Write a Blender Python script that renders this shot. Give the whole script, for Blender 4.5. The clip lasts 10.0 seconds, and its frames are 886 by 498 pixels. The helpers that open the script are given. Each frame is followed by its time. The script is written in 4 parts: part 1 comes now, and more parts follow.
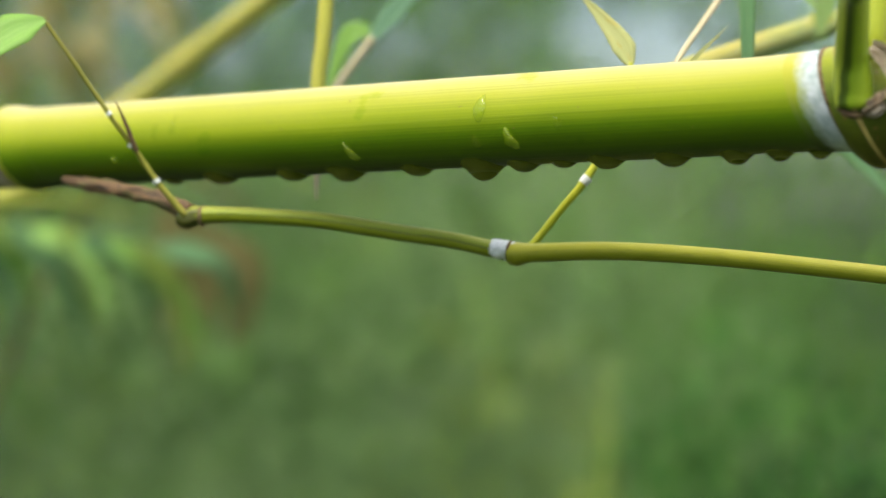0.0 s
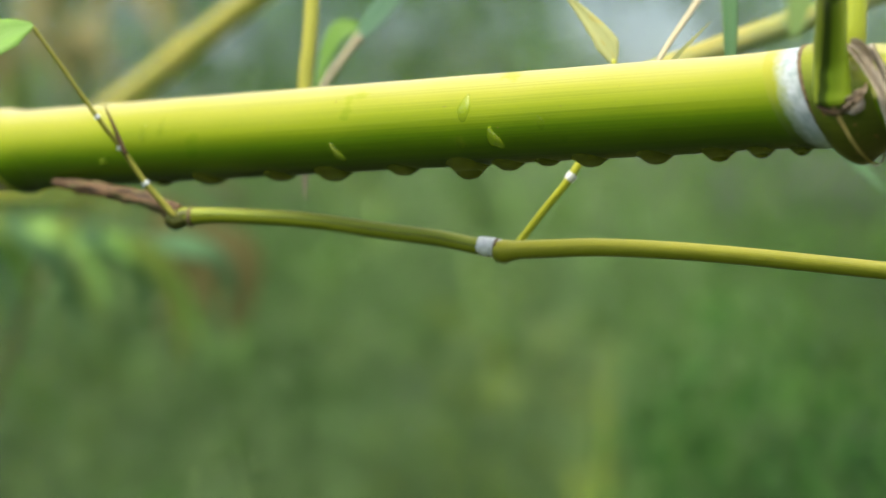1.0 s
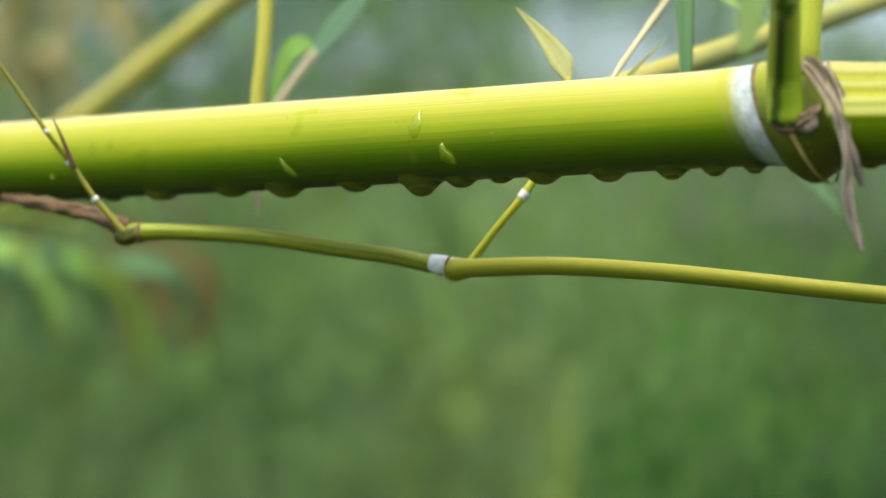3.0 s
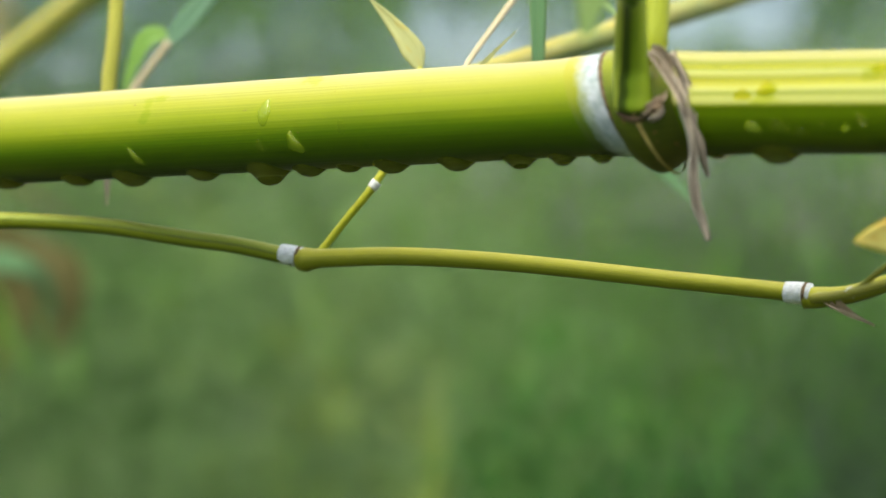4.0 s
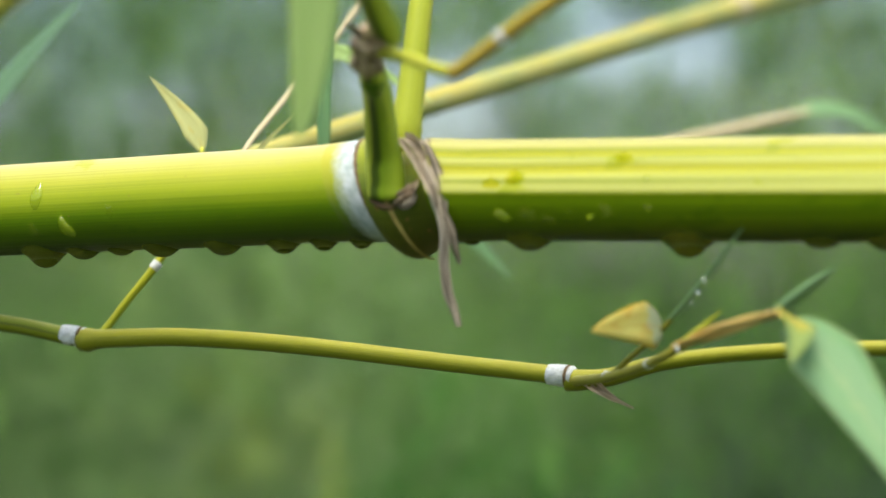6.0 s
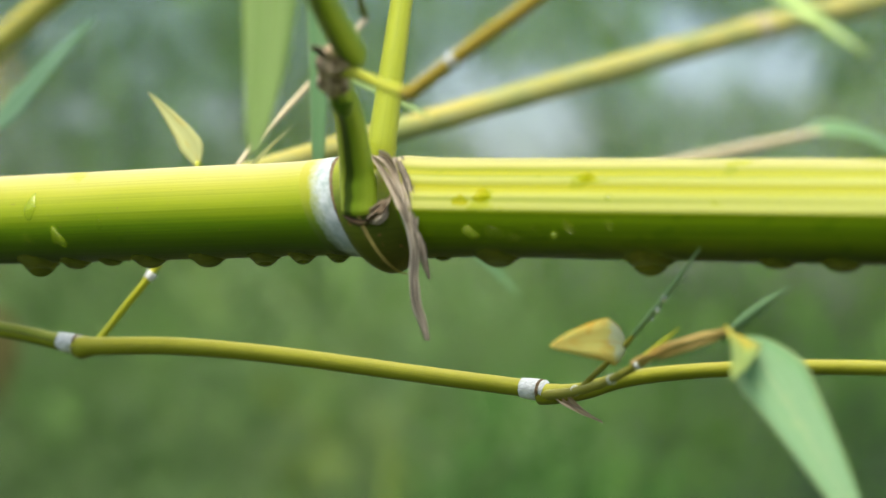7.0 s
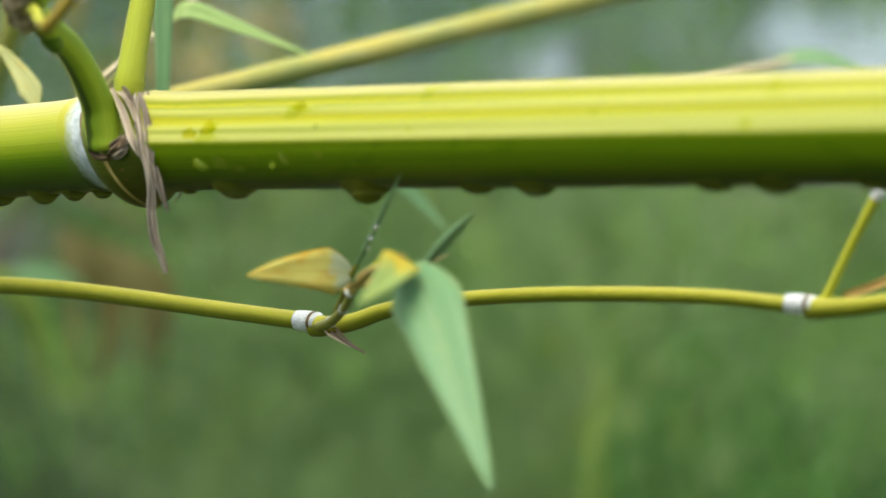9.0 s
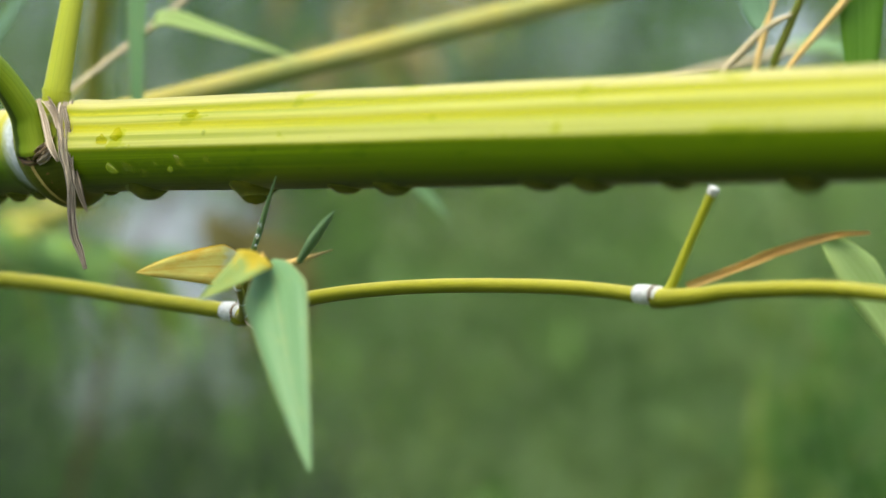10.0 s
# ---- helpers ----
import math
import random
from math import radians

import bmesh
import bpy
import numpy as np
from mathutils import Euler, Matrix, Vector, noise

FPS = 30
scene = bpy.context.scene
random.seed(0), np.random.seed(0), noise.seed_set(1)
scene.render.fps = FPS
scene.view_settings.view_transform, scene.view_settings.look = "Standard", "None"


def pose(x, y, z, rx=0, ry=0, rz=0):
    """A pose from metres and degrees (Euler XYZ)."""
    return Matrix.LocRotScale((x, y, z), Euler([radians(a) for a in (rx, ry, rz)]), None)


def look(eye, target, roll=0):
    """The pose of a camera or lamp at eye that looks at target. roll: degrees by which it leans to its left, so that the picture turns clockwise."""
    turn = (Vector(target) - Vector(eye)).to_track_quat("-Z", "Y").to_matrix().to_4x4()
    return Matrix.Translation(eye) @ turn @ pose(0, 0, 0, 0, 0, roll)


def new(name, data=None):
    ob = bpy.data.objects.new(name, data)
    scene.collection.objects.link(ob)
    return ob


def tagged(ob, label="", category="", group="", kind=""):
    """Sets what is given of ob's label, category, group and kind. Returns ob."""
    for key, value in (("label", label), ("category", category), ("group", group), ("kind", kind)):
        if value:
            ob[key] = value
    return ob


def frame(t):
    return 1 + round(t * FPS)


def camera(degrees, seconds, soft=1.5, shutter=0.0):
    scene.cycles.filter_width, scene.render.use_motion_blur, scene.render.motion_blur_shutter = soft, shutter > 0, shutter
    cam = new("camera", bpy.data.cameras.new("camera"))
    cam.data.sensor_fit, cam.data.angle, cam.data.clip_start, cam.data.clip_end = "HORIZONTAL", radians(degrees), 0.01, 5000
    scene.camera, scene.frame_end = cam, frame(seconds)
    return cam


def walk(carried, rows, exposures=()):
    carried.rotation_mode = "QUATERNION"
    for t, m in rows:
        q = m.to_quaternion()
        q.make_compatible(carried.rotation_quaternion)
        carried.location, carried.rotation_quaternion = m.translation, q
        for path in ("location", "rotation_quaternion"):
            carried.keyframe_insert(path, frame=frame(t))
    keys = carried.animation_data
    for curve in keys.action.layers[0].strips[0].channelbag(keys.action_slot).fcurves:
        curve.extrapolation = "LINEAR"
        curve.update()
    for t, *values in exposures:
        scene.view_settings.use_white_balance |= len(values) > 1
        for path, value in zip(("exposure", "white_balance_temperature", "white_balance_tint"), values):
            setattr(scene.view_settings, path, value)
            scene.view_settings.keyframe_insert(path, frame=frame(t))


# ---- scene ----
cam = camera(20.0, 10.0, soft=1.5)
# A macro lens, wide open: only a thin slice of depth is sharp.
cam.data.dof.use_dof = True
cam.data.dof.focus_distance = 0.483
cam.data.dof.aperture_fstop = 11.0
cam.data.dof.aperture_blades = 0
PATH = [
    (0, (0.00146, -0.50008, 1.19898), (0.00122, -0.00011, 1.20501), 0.21),
    (0.1, (0.00103, -0.50077, 1.19959), (-0.00140, -0.00078, 1.20223), 0.14),
    (0.2, (0.00061, -0.50147, 1.20020), (-0.00379, -0.00150, 1.20416), 0.07),
    (0.3, (0.00018, -0.50216, 1.20081), (-0.00428, -0.00219, 1.20442), 0.00),
    (0.4, (-0.00024, -0.50286, 1.20143), (-0.00330, -0.00288, 1.20513), -0.06),
    (0.5, (-0.00067, -0.50355, 1.20204), (-0.00231, -0.00357, 1.20553), -0.13),
    (0.6, (0.00039, -0.50366, 1.20214), (-0.00116, -0.00368, 1.20564), -0.21),
    (0.7, (0.00146, -0.50378, 1.20225), (0.00011, -0.00379, 1.20532), -0.29),
    (0.8, (0.00252, -0.50389, 1.20236), (0.00070, -0.00391, 1.20556), -0.36),
    (0.9, (0.00359, -0.50401, 1.20247), (0.00242, -0.00401, 1.20467), -0.44),
    (1, (0.00465, -0.50412, 1.20258), (0.00388, -0.00412, 1.20470), -0.52),
    (1.1, (0.00455, -0.50371, 1.20282), (0.00516, -0.00372, 1.20546), -0.51),
    (1.2, (0.00445, -0.50330, 1.20306), (0.00428, -0.00332, 1.20682), -0.49),
    (1.3, (0.00435, -0.50289, 1.20330), (0.00473, -0.00291, 1.20671), -0.48),
    (1.4, (0.00425, -0.50249, 1.20354), (0.00496, -0.00250, 1.20672), -0.47),
    (1.5, (0.00414, -0.50208, 1.20378), (0.00582, -0.00209, 1.20688), -0.45),
    (1.6, (0.00508, -0.50187, 1.20396), (0.00714, -0.00189, 1.20806), -0.47),
    (1.7, (0.00601, -0.50166, 1.20414), (0.00763, -0.00169, 1.20886), -0.49),
    (1.8, (0.00695, -0.50146, 1.20432), (0.00745, -0.00149, 1.20988), -0.51),
    (1.9, (0.00788, -0.50125, 1.20449), (0.00827, -0.00129, 1.21022), -0.53),
    (2, (0.00881, -0.50105, 1.20467), (0.00846, -0.00107, 1.20953), -0.55),
    (2.2, (0.00985, -0.50057, 1.20581), (0.01031, -0.00059, 1.21033), -0.60),
    (3.3, (0.00728, -0.49784, 1.20002), (0.01404, 0.00206, 1.20770), -0.08),
    (3.5, (0.01098, -0.49436, 1.20201), (0.01521, 0.00560, 1.20612), -0.39),
    (3.6, (0.01157, -0.49470, 1.20131), (0.01726, 0.00524, 1.20605), -0.30),
    (3.7, (0.01217, -0.49504, 1.20060), (0.02164, 0.00485, 1.20456), -0.22),
    (3.8, (0.01276, -0.49538, 1.19989), (0.02750, 0.00437, 1.20545), -0.13),
    (3.9, (0.01335, -0.49572, 1.19918), (0.03503, 0.00375, 1.20657), -0.04),
    (4, (0.01395, -0.49606, 1.19847), (0.04360, 0.00300, 1.20623), 0.04),
    (4.1, (0.01849, -0.49473, 1.19844), (0.05313, 0.00399, 1.20752), 0.03),
    (4.2, (0.02304, -0.49339, 1.19841), (0.06198, 0.00499, 1.20834), 0.03),
    (4.3, (0.02759, -0.49206, 1.19838), (0.06835, 0.00617, 1.20869), 0.02),
    (4.5, (0.03669, -0.48939, 1.19831), (0.07739, 0.00884, 1.20887), 0.01),
    (5, (0.04095, -0.48642, 1.20397), (0.07881, 0.01200, 1.21596), 0.28),
    (5.5, (0.04174, -0.49690, 1.20523), (0.08440, 0.00103, 1.22109), 0.15),
    (5.7, (0.04495, -0.49932, 1.20738), (0.08573, -0.00120, 1.22218), -0.07),
    (6.8, (0.05763, -0.51274, 1.20733), (0.08742, -0.01388, 1.22337), 0.69),
    (7, (0.06939, -0.51506, 1.20811), (0.09025, -0.01577, 1.22480), 0.70),
    (7.5, (0.08768, -0.51419, 1.20989), (0.09579, -0.01445, 1.22387), 0.62),
    (8, (0.10956, -0.51152, 1.20620), (0.10653, -0.01174, 1.22057), 0.77),
    (8.5, (0.14367, -0.50771, 1.20584), (0.12068, -0.00833, 1.21561), 0.32),
    (9, (0.18668, -0.50996, 1.20393), (0.13043, -0.01320, 1.21165), -0.17),
    (9.5, (0.22976, -0.51979, 1.20538), (0.14283, -0.02742, 1.20923), -0.42),
    (10, (0.26245, -0.52689, 1.20767), (0.15179, -0.03930, 1.20979), -0.78),
]
walk(cam, [(t, look(eye, target, roll)) for t, eye, target, roll in PATH], [(0.0, 0.78, 6500, 8), (10.0, 0.78, 6500, 8)])

# ---------------------------------------------------------------- light
world = bpy.data.worlds.new("overcast_sky")
scene.world = world
world.use_nodes = True
wn = world.node_tree.nodes
sky = wn.new("ShaderNodeTexSky")
sky.sky_type = "NISHITA"
sky.sun_disc = False
sky.sun_elevation = radians(67)
sky.sun_rotation = radians(200)
sky.air_density, sky.dust_density, sky.ozone_density = 1.0, 4.0, 1.0
world.node_tree.links.new(sky.outputs[0], wn["Background"].inputs[0])
wn["Background"].inputs[1].default_value = 0.17
sun = new("sun", bpy.data.lights.new("sun", "SUN"))
sun.data.energy, sun.data.angle, sun.data.color = 2.4, radians(40), (1.0, 0.96, 0.86)
sun.matrix_world = look((-0.7, -1.9, 6.0), (0, 0, 1.2))


# ---------------------------------------------------------------- materials
def nodes_of(name):
    m = bpy.data.materials.new(name)
    m.use_nodes = True
    t = m.node_tree
    return m, t, t.nodes["Principled BSDF"]


def add(t, kind, **sets):
    n = t.nodes.new("ShaderNode" + kind)
    for key, value in sets.items():
        n.inputs[key].default_value = value
    return n


def ramp(t, fac, stops):
    r = t.nodes.new("ShaderNodeValToRGB")
    while len(r.color_ramp.elements) < len(stops):
        r.color_ramp.elements.new(0.5)
    for e, (p, c) in zip(r.color_ramp.elements, stops):
        e.position, e.color = p, (*c, 1)
    t.links.new(fac, r.inputs[0])
    return r.outputs[0]


def mix(t, fac, a, b, kind="MIX"):
    n = t.nodes.new("ShaderNodeMix")
    n.data_type, n.blend_type = "RGBA", kind
    for value, socket in ((fac, n.inputs[0]), (a, n.inputs[6]), (b, n.inputs[7])):
        if hasattr(value, "is_output"):
            t.links.new(value, socket)
        else:
            socket.default_value = value if isinstance(value, float) else (*value, 1)
    return n.outputs[2]


def uv_noise(t, su, sv, detail=3.0, rough=0.6):
    """Noise over the unrolled surface: su repeats round or across it, sv per metre along it."""
    uv = t.nodes.new("ShaderNodeUVMap")
    mp = add(t, "Mapping", Scale=(su, sv, 1))
    t.links.new(uv.outputs[0], mp.inputs[0])
    n = add(t, "TexNoise", Scale=1.0, Detail=detail, Roughness=rough)
    t.links.new(mp.outputs[0], n.inputs[0])
    return n.outputs[0]


def place_noise(t, scale, detail=3.0):
    g = t.nodes.new("ShaderNodeNewGeometry")
    n = add(t, "TexNoise", Scale=scale, Detail=detail, Roughness=0.55)
    t.links.new(g.outputs["Position"], n.inputs[0])
    return n.outputs[0]


def bump(t, bsdf, height, strength, distance):
    b = add(t, "Bump", Strength=strength, Distance=distance)
    t.links.new(height, b.inputs["Height"])
    t.links.new(b.outputs[0], bsdf.inputs["Normal"])


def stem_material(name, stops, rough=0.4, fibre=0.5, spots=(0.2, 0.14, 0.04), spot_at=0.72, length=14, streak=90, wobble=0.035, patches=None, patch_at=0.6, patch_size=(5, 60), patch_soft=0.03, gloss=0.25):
    """Bamboo skin: its colour, with light or shade painted in on some stems, goes round the stem by `stops` (0 top, 0.5
    underside), with fine fibres along it and a few specks.
    """
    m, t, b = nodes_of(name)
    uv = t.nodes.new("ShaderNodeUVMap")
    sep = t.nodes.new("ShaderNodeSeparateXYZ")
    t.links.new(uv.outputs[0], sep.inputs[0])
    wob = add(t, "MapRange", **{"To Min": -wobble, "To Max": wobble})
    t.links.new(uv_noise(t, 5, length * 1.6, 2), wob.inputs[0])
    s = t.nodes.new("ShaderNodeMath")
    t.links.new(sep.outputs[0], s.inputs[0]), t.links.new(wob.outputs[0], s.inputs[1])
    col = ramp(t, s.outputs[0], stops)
    fib = ramp(t, uv_noise(t, streak, length * 0.35, 4), [(0.36, (0.58, 0.68, 0.35)), (0.56, (1.0, 1.0, 1.0))])
    col = mix(t, fibre, col, fib, "MULTIPLY")
    speck = ramp(t, uv_noise(t, 42, length * 52, 4), [(spot_at, (0, 0, 0)), (spot_at + 0.05, (1, 1, 1))])
    col = mix(t, speck, col, spots)
    if patches:
        area = ramp(t, uv_noise(t, *patch_size, 4, 0.5), [(patch_at, (0, 0, 0)), (patch_at + patch_soft, (1, 1, 1))])
        col = mix(t, area, col, mix(t, 1.0, col, patches, "MULTIPLY"))
    t.links.new(col, b.inputs["Base Color"])
    r = add(t, "MapRange", **{"To Min": rough - 0.08, "To Max": rough + 0.14})
    t.links.new(uv_noise(t, 12, length * 6, 3), r.inputs[0])
    t.links.new(r.outputs[0], b.inputs["Roughness"])
    b.inputs["Subsurface Weight"].default_value = 0.12
    b.inputs["Subsurface Radius"].default_value = (0.002, 0.002, 0.0005)
    b.inputs["Subsurface Scale"].default_value = 0.4
    b.inputs["Specular IOR Level"].default_value = gloss
    b.inputs["Coat Weight"].default_value = 0.0
    b.inputs["Coat Roughness"].default_value = 0.18
    bump(t, b, uv_noise(t, 110, length * 0.5, 3), 0.2, 0.0003)
    return m


# The cream top and near-black underside are painted-in highlight and shade; yellow-to-green is pigment.
YEL, LIME, GRN, UNDER_SHADE = (0.43, 0.39, 0.13), (0.275, 0.315, 0.003), (0.115, 0.195, 0.001), (0.017, 0.022, 0.0003)
CULM = stem_material("culm_skin", [(0.0, (0.55, 0.47, 0.27)), (0.05, (0.48, 0.43, 0.18)), (0.09, (0.44, 0.4, 0.12)), (0.16, (0.35, 0.355, 0.034)), (0.23, (0.25, 0.31, 0.006)), (0.305, (0.105, 0.195, 0.002)), (0.40, (0.048, 0.085, 0.001)), (0.47, UNDER_SHADE), (0.58, UNDER_SHADE), (0.7, GRN), (0.86, YEL), (1.0, (0.53, 0.45, 0.22))], fibre=0.4, streak=150, spot_at=0.69, patches=(0.84, 0.92, 0.4), patch_at=0.63, gloss=0.18, rough=0.36)
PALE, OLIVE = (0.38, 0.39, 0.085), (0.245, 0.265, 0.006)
# From 0.41 on, shade is painted into the underside.
CULM_GROOVED = stem_material("grooved_culm_skin", [(0.0, YEL), (0.092, (0.41, 0.385, 0.13)), (0.108, OLIVE), (0.132, (0.31, 0.305, 0.01)), (0.146, PALE), (0.166, (0.37, 0.375, 0.07)), (0.178, (0.31, 0.315, 0.01)), (0.2, (0.33, 0.33, 0.012)), (0.216, PALE), (0.258, (0.385, 0.4, 0.095)), (0.268, (0.19, 0.235, 0.004)), (0.282, (0.14, 0.23, 0.001)), (0.34, (0.115, 0.185, 0.001)), (0.41, (0.06, 0.085, 0.001)), (0.47, UNDER_SHADE), (0.6, UNDER_SHADE), (0.72, GRN), (0.86, YEL), (1.0, YEL)], fibre=0.8, streak=46, spot_at=0.7, wobble=0.007, patches=(0.82, 0.88, 0.3), patch_at=0.6, patch_size=(9, 90), gloss=0.18, rough=0.34)
NODE_GREEN = stem_material("node_skin", [(0.0, YEL), (0.13, (0.24, 0.27, 0.012)), (0.24, (0.11, 0.15, 0.007)), (0.36, (0.07, 0.085, 0.005)), (0.5, (0.09, 0.07, 0.006)), (0.66, GRN), (0.85, YEL), (1.0, YEL)], spots=(0.2, 0.1, 0.03), spot_at=0.64)
# Twig skins: pale tops and dark undersides paint in highlight and shade.
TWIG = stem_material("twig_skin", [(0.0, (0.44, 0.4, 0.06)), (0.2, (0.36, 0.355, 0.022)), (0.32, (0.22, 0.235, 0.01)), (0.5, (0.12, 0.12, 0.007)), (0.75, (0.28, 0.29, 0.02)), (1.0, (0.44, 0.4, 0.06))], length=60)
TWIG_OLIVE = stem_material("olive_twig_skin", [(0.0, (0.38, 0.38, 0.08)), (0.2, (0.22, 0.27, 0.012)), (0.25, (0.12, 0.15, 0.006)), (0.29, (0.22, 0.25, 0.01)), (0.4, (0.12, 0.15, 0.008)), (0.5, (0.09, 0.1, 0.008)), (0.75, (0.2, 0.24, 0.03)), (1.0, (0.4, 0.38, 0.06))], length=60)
# Dark stripe for the groove; the pale band near 0.62 paints a highlight.
BRANCH_GREEN = stem_material("green_branch_skin", [(0.0, (0.24, 0.28, 0.02)), (0.28, (0.3, 0.36, 0.03)), (0.40, (0.34, 0.4, 0.03)), (0.425, (0.05, 0.08, 0.004)), (0.485, (0.07, 0.115, 0.005)), (0.515, (0.26, 0.38, 0.015)), (0.62, (0.42, 0.54, 0.035)), (0.7, (0.34, 0.46, 0.025)), (0.8, (0.22, 0.32, 0.015)), (1.0, (0.24, 0.28, 0.02))], spots=(0.03, 0.06, 0.01), spot_at=0.68, length=40, wobble=0.012, gloss=0.35)
STEM_GOLD = stem_material("golden_stem_skin", [(0.0, (0.5, 0.46, 0.09)), (0.5, (0.44, 0.42, 0.07)), (1.0, (0.5, 0.46, 0.09))], length=30)
NODE_BUD = stem_material("bud_skin", [(0.0, (0.3, 0.4, 0.03)), (0.3, (0.12, 0.2, 0.012)), (0.5, (0.08, 0.15, 0.01)), (0.7, (0.14, 0.22, 0.012)), (1.0, (0.3, 0.4, 0.03))], length=60)
FOOT = stem_material("branch_foot_skin", [(0.0, (0.3, 0.42, 0.06)), (0.5, (0.36, 0.48, 0.09)), (1.0, (0.3, 0.42, 0.06))], length=60)
JOINT = stem_material("joint_skin", [(0.0, (0.13, 0.14, 0.02)), (0.3, (0.07, 0.075, 0.01)), (0.6, (0.07, 0.05, 0.01)), (1.0, (0.13, 0.14, 0.02))], spots=(0.4, 0.38, 0.3), spot_at=0.68, length=60)
SPRIG = stem_material("sprig_skin", [(0.0, (0.38, 0.36, 0.07)), (0.25, (0.29, 0.28, 0.035)), (0.5, (0.19, 0.19, 0.018)), (1.0, (0.38, 0.36, 0.07))], spots=(0.22, 0.12, 0.02), spot_at=0.58, length=80)
BRANCH_YELLOW = stem_material("yellow_branch_skin", [(0.0, (0.46, 0.45, 0.05)), (0.3, (0.42, 0.44, 0.03)), (0.5, (0.36, 0.4, 0.02)), (1.0, (0.48, 0.46, 0.05))], length=40)
BRANCH_LIME = stem_material("lime_branch_skin", [(0.0, (0.36, 0.4, 0.03)), (0.3, (0.34, 0.37, 0.025)), (0.5, (0.31, 0.35, 0.02)), (0.75, (0.4, 0.42, 0.04)), (1.0, (0.36, 0.4, 0.03))], length=40, streak=60)
STALK_YELLOW = stem_material("distant_stalk_skin", [(0.0, (0.5, 0.42, 0.09)), (0.3, (0.46, 0.39, 0.08)), (0.55, (0.42, 0.37, 0.08)), (1.0, (0.5, 0.42, 0.09))], spots=(0.4, 0.42, 0.16), spot_at=0.54, length=0.5, patches=(0.62, 0.78, 0.85), patch_at=0.42, patch_soft=0.24, patch_size=(2.5, 34))
STALK_BRIGHT = stem_material("bright_stalk_skin", [(0.0, (0.78, 0.68, 0.14)), (0.5, (0.76, 0.66, 0.14)), (1.0, (0.78, 0.68, 0.14))], spots=(0.7, 0.68, 0.3), spot_at=0.6, length=0.5, patches=(0.8, 0.9, 0.9), patch_at=0.45, patch_soft=0.2, patch_size=(2.5, 30))
TWIG_AMBER = stem_material("amber_twig_skin", [(0.0, (0.4, 0.36, 0.05)), (0.3, (0.44, 0.32, 0.045)), (0.6, (0.36, 0.25, 0.035)), (1.0, (0.4, 0.36, 0.05))], spots=(0.24, 0.1, 0.02), spot_at=0.56, length=60)
STALK_DULL = stem_material("dull_stalk_skin", [(0.0, (0.175, 0.245, 0.045)), (0.5, (0.15, 0.21, 0.04)), (1.0, (0.175, 0.245, 0.045))])


def plain_material(name, lo, hi, su, sv, rough, bump_by=0.3, bump_d=0.0003, detail=4.0, third=None, span=(0.3, 0.7)):
    m, t, b = nodes_of(name)
    col = ramp(t, uv_noise(t, su, sv, detail), [(span[0], lo), (span[1], hi)])
    if third:
        col = mix(t, ramp(t, uv_noise(t, su * 0.4, sv * 0.4, 2), [(0.5, (0, 0, 0)), (0.68, (1, 1, 1))]), col, third)
    t.links.new(col, b.inputs["Base Color"])
    b.inputs["Roughness"].default_value = rough
    bump(t, b, uv_noise(t, su * 1.5, sv * 1.5, 4), bump_by, bump_d)
    return m


WAX = plain_material("white_wax", (0.42, 0.46, 0.42), (0.78, 0.8, 0.78), 30, 900, 0.85, third=(0.5, 0.54, 0.4))
WAX_NODE, wt2, wb2 = nodes_of("wax_bloom")
w_uv = wt2.nodes.new("ShaderNodeUVMap")
w_sep = wt2.nodes.new("ShaderNodeSeparateXYZ")
wt2.links.new(w_uv.outputs[0], w_sep.inputs[0])
w_v = add(wt2, "MapRange", **{"From Max": 0.0062})
wt2.links.new(w_sep.outputs[1], w_v.inputs[0])
w_n = add(wt2, "MapRange", **{"To Min": -0.22, "To Max": 0.22})
wt2.links.new(uv_noise(wt2, 34, 700, 5), w_n.inputs[0])
w_s = wt2.nodes.new("ShaderNodeMath")
wt2.links.new(w_v.outputs[0], w_s.inputs[0]), wt2.links.new(w_n.outputs[0], w_s.inputs[1])
w_fac = ramp(wt2, w_s.outputs[0], [(0.3, (0, 0, 0)), (0.75, (1, 1, 1))])
w_col = ramp(wt2, uv_noise(wt2, 30, 520, 4), [(0.34, (0.27, 0.33, 0.3)), (0.66, (0.47, 0.52, 0.51))])
# Under the wax: the culm's colours with their painted highlight and underside shade.
wt2.links.new(mix(wt2, w_fac, ramp(wt2, w_sep.outputs[0], [(0.0, (0.5, 0.43, 0.18)), (0.09, (0.4, 0.36, 0.06)), (0.16, (0.32, 0.32, 0.013)), (0.23, (0.24, 0.28, 0.003)), (0.305, (0.1, 0.17, 0.001)), (0.4, (0.05, 0.075, 0.001)), (0.47, UNDER_SHADE), (0.6, UNDER_SHADE), (0.7, GRN), (0.9, YEL)]), w_col), wb2.inputs["Base Color"])
wb2.inputs["Roughness"].default_value = 0.8
bump(wt2, wb2, uv_noise(wt2, 70, 2000, 4), 0.3, 0.0002)
EDGE = plain_material("pale_edge", (0.2, 0.13, 0.03), (0.42, 0.34, 0.08), 24, 500, 0.7)
SCAR = plain_material("sheath_scar", (0.06, 0.035, 0.015), (0.22, 0.15, 0.06), 24, 500, 0.8)
DRY = plain_material("dry_sheath", (0.06, 0.046, 0.028), (0.78, 0.69, 0.52), 6.5, 46, 0.9, 1.0, 0.0012, third=(0.3, 0.25, 0.17), span=(0.4, 0.62))
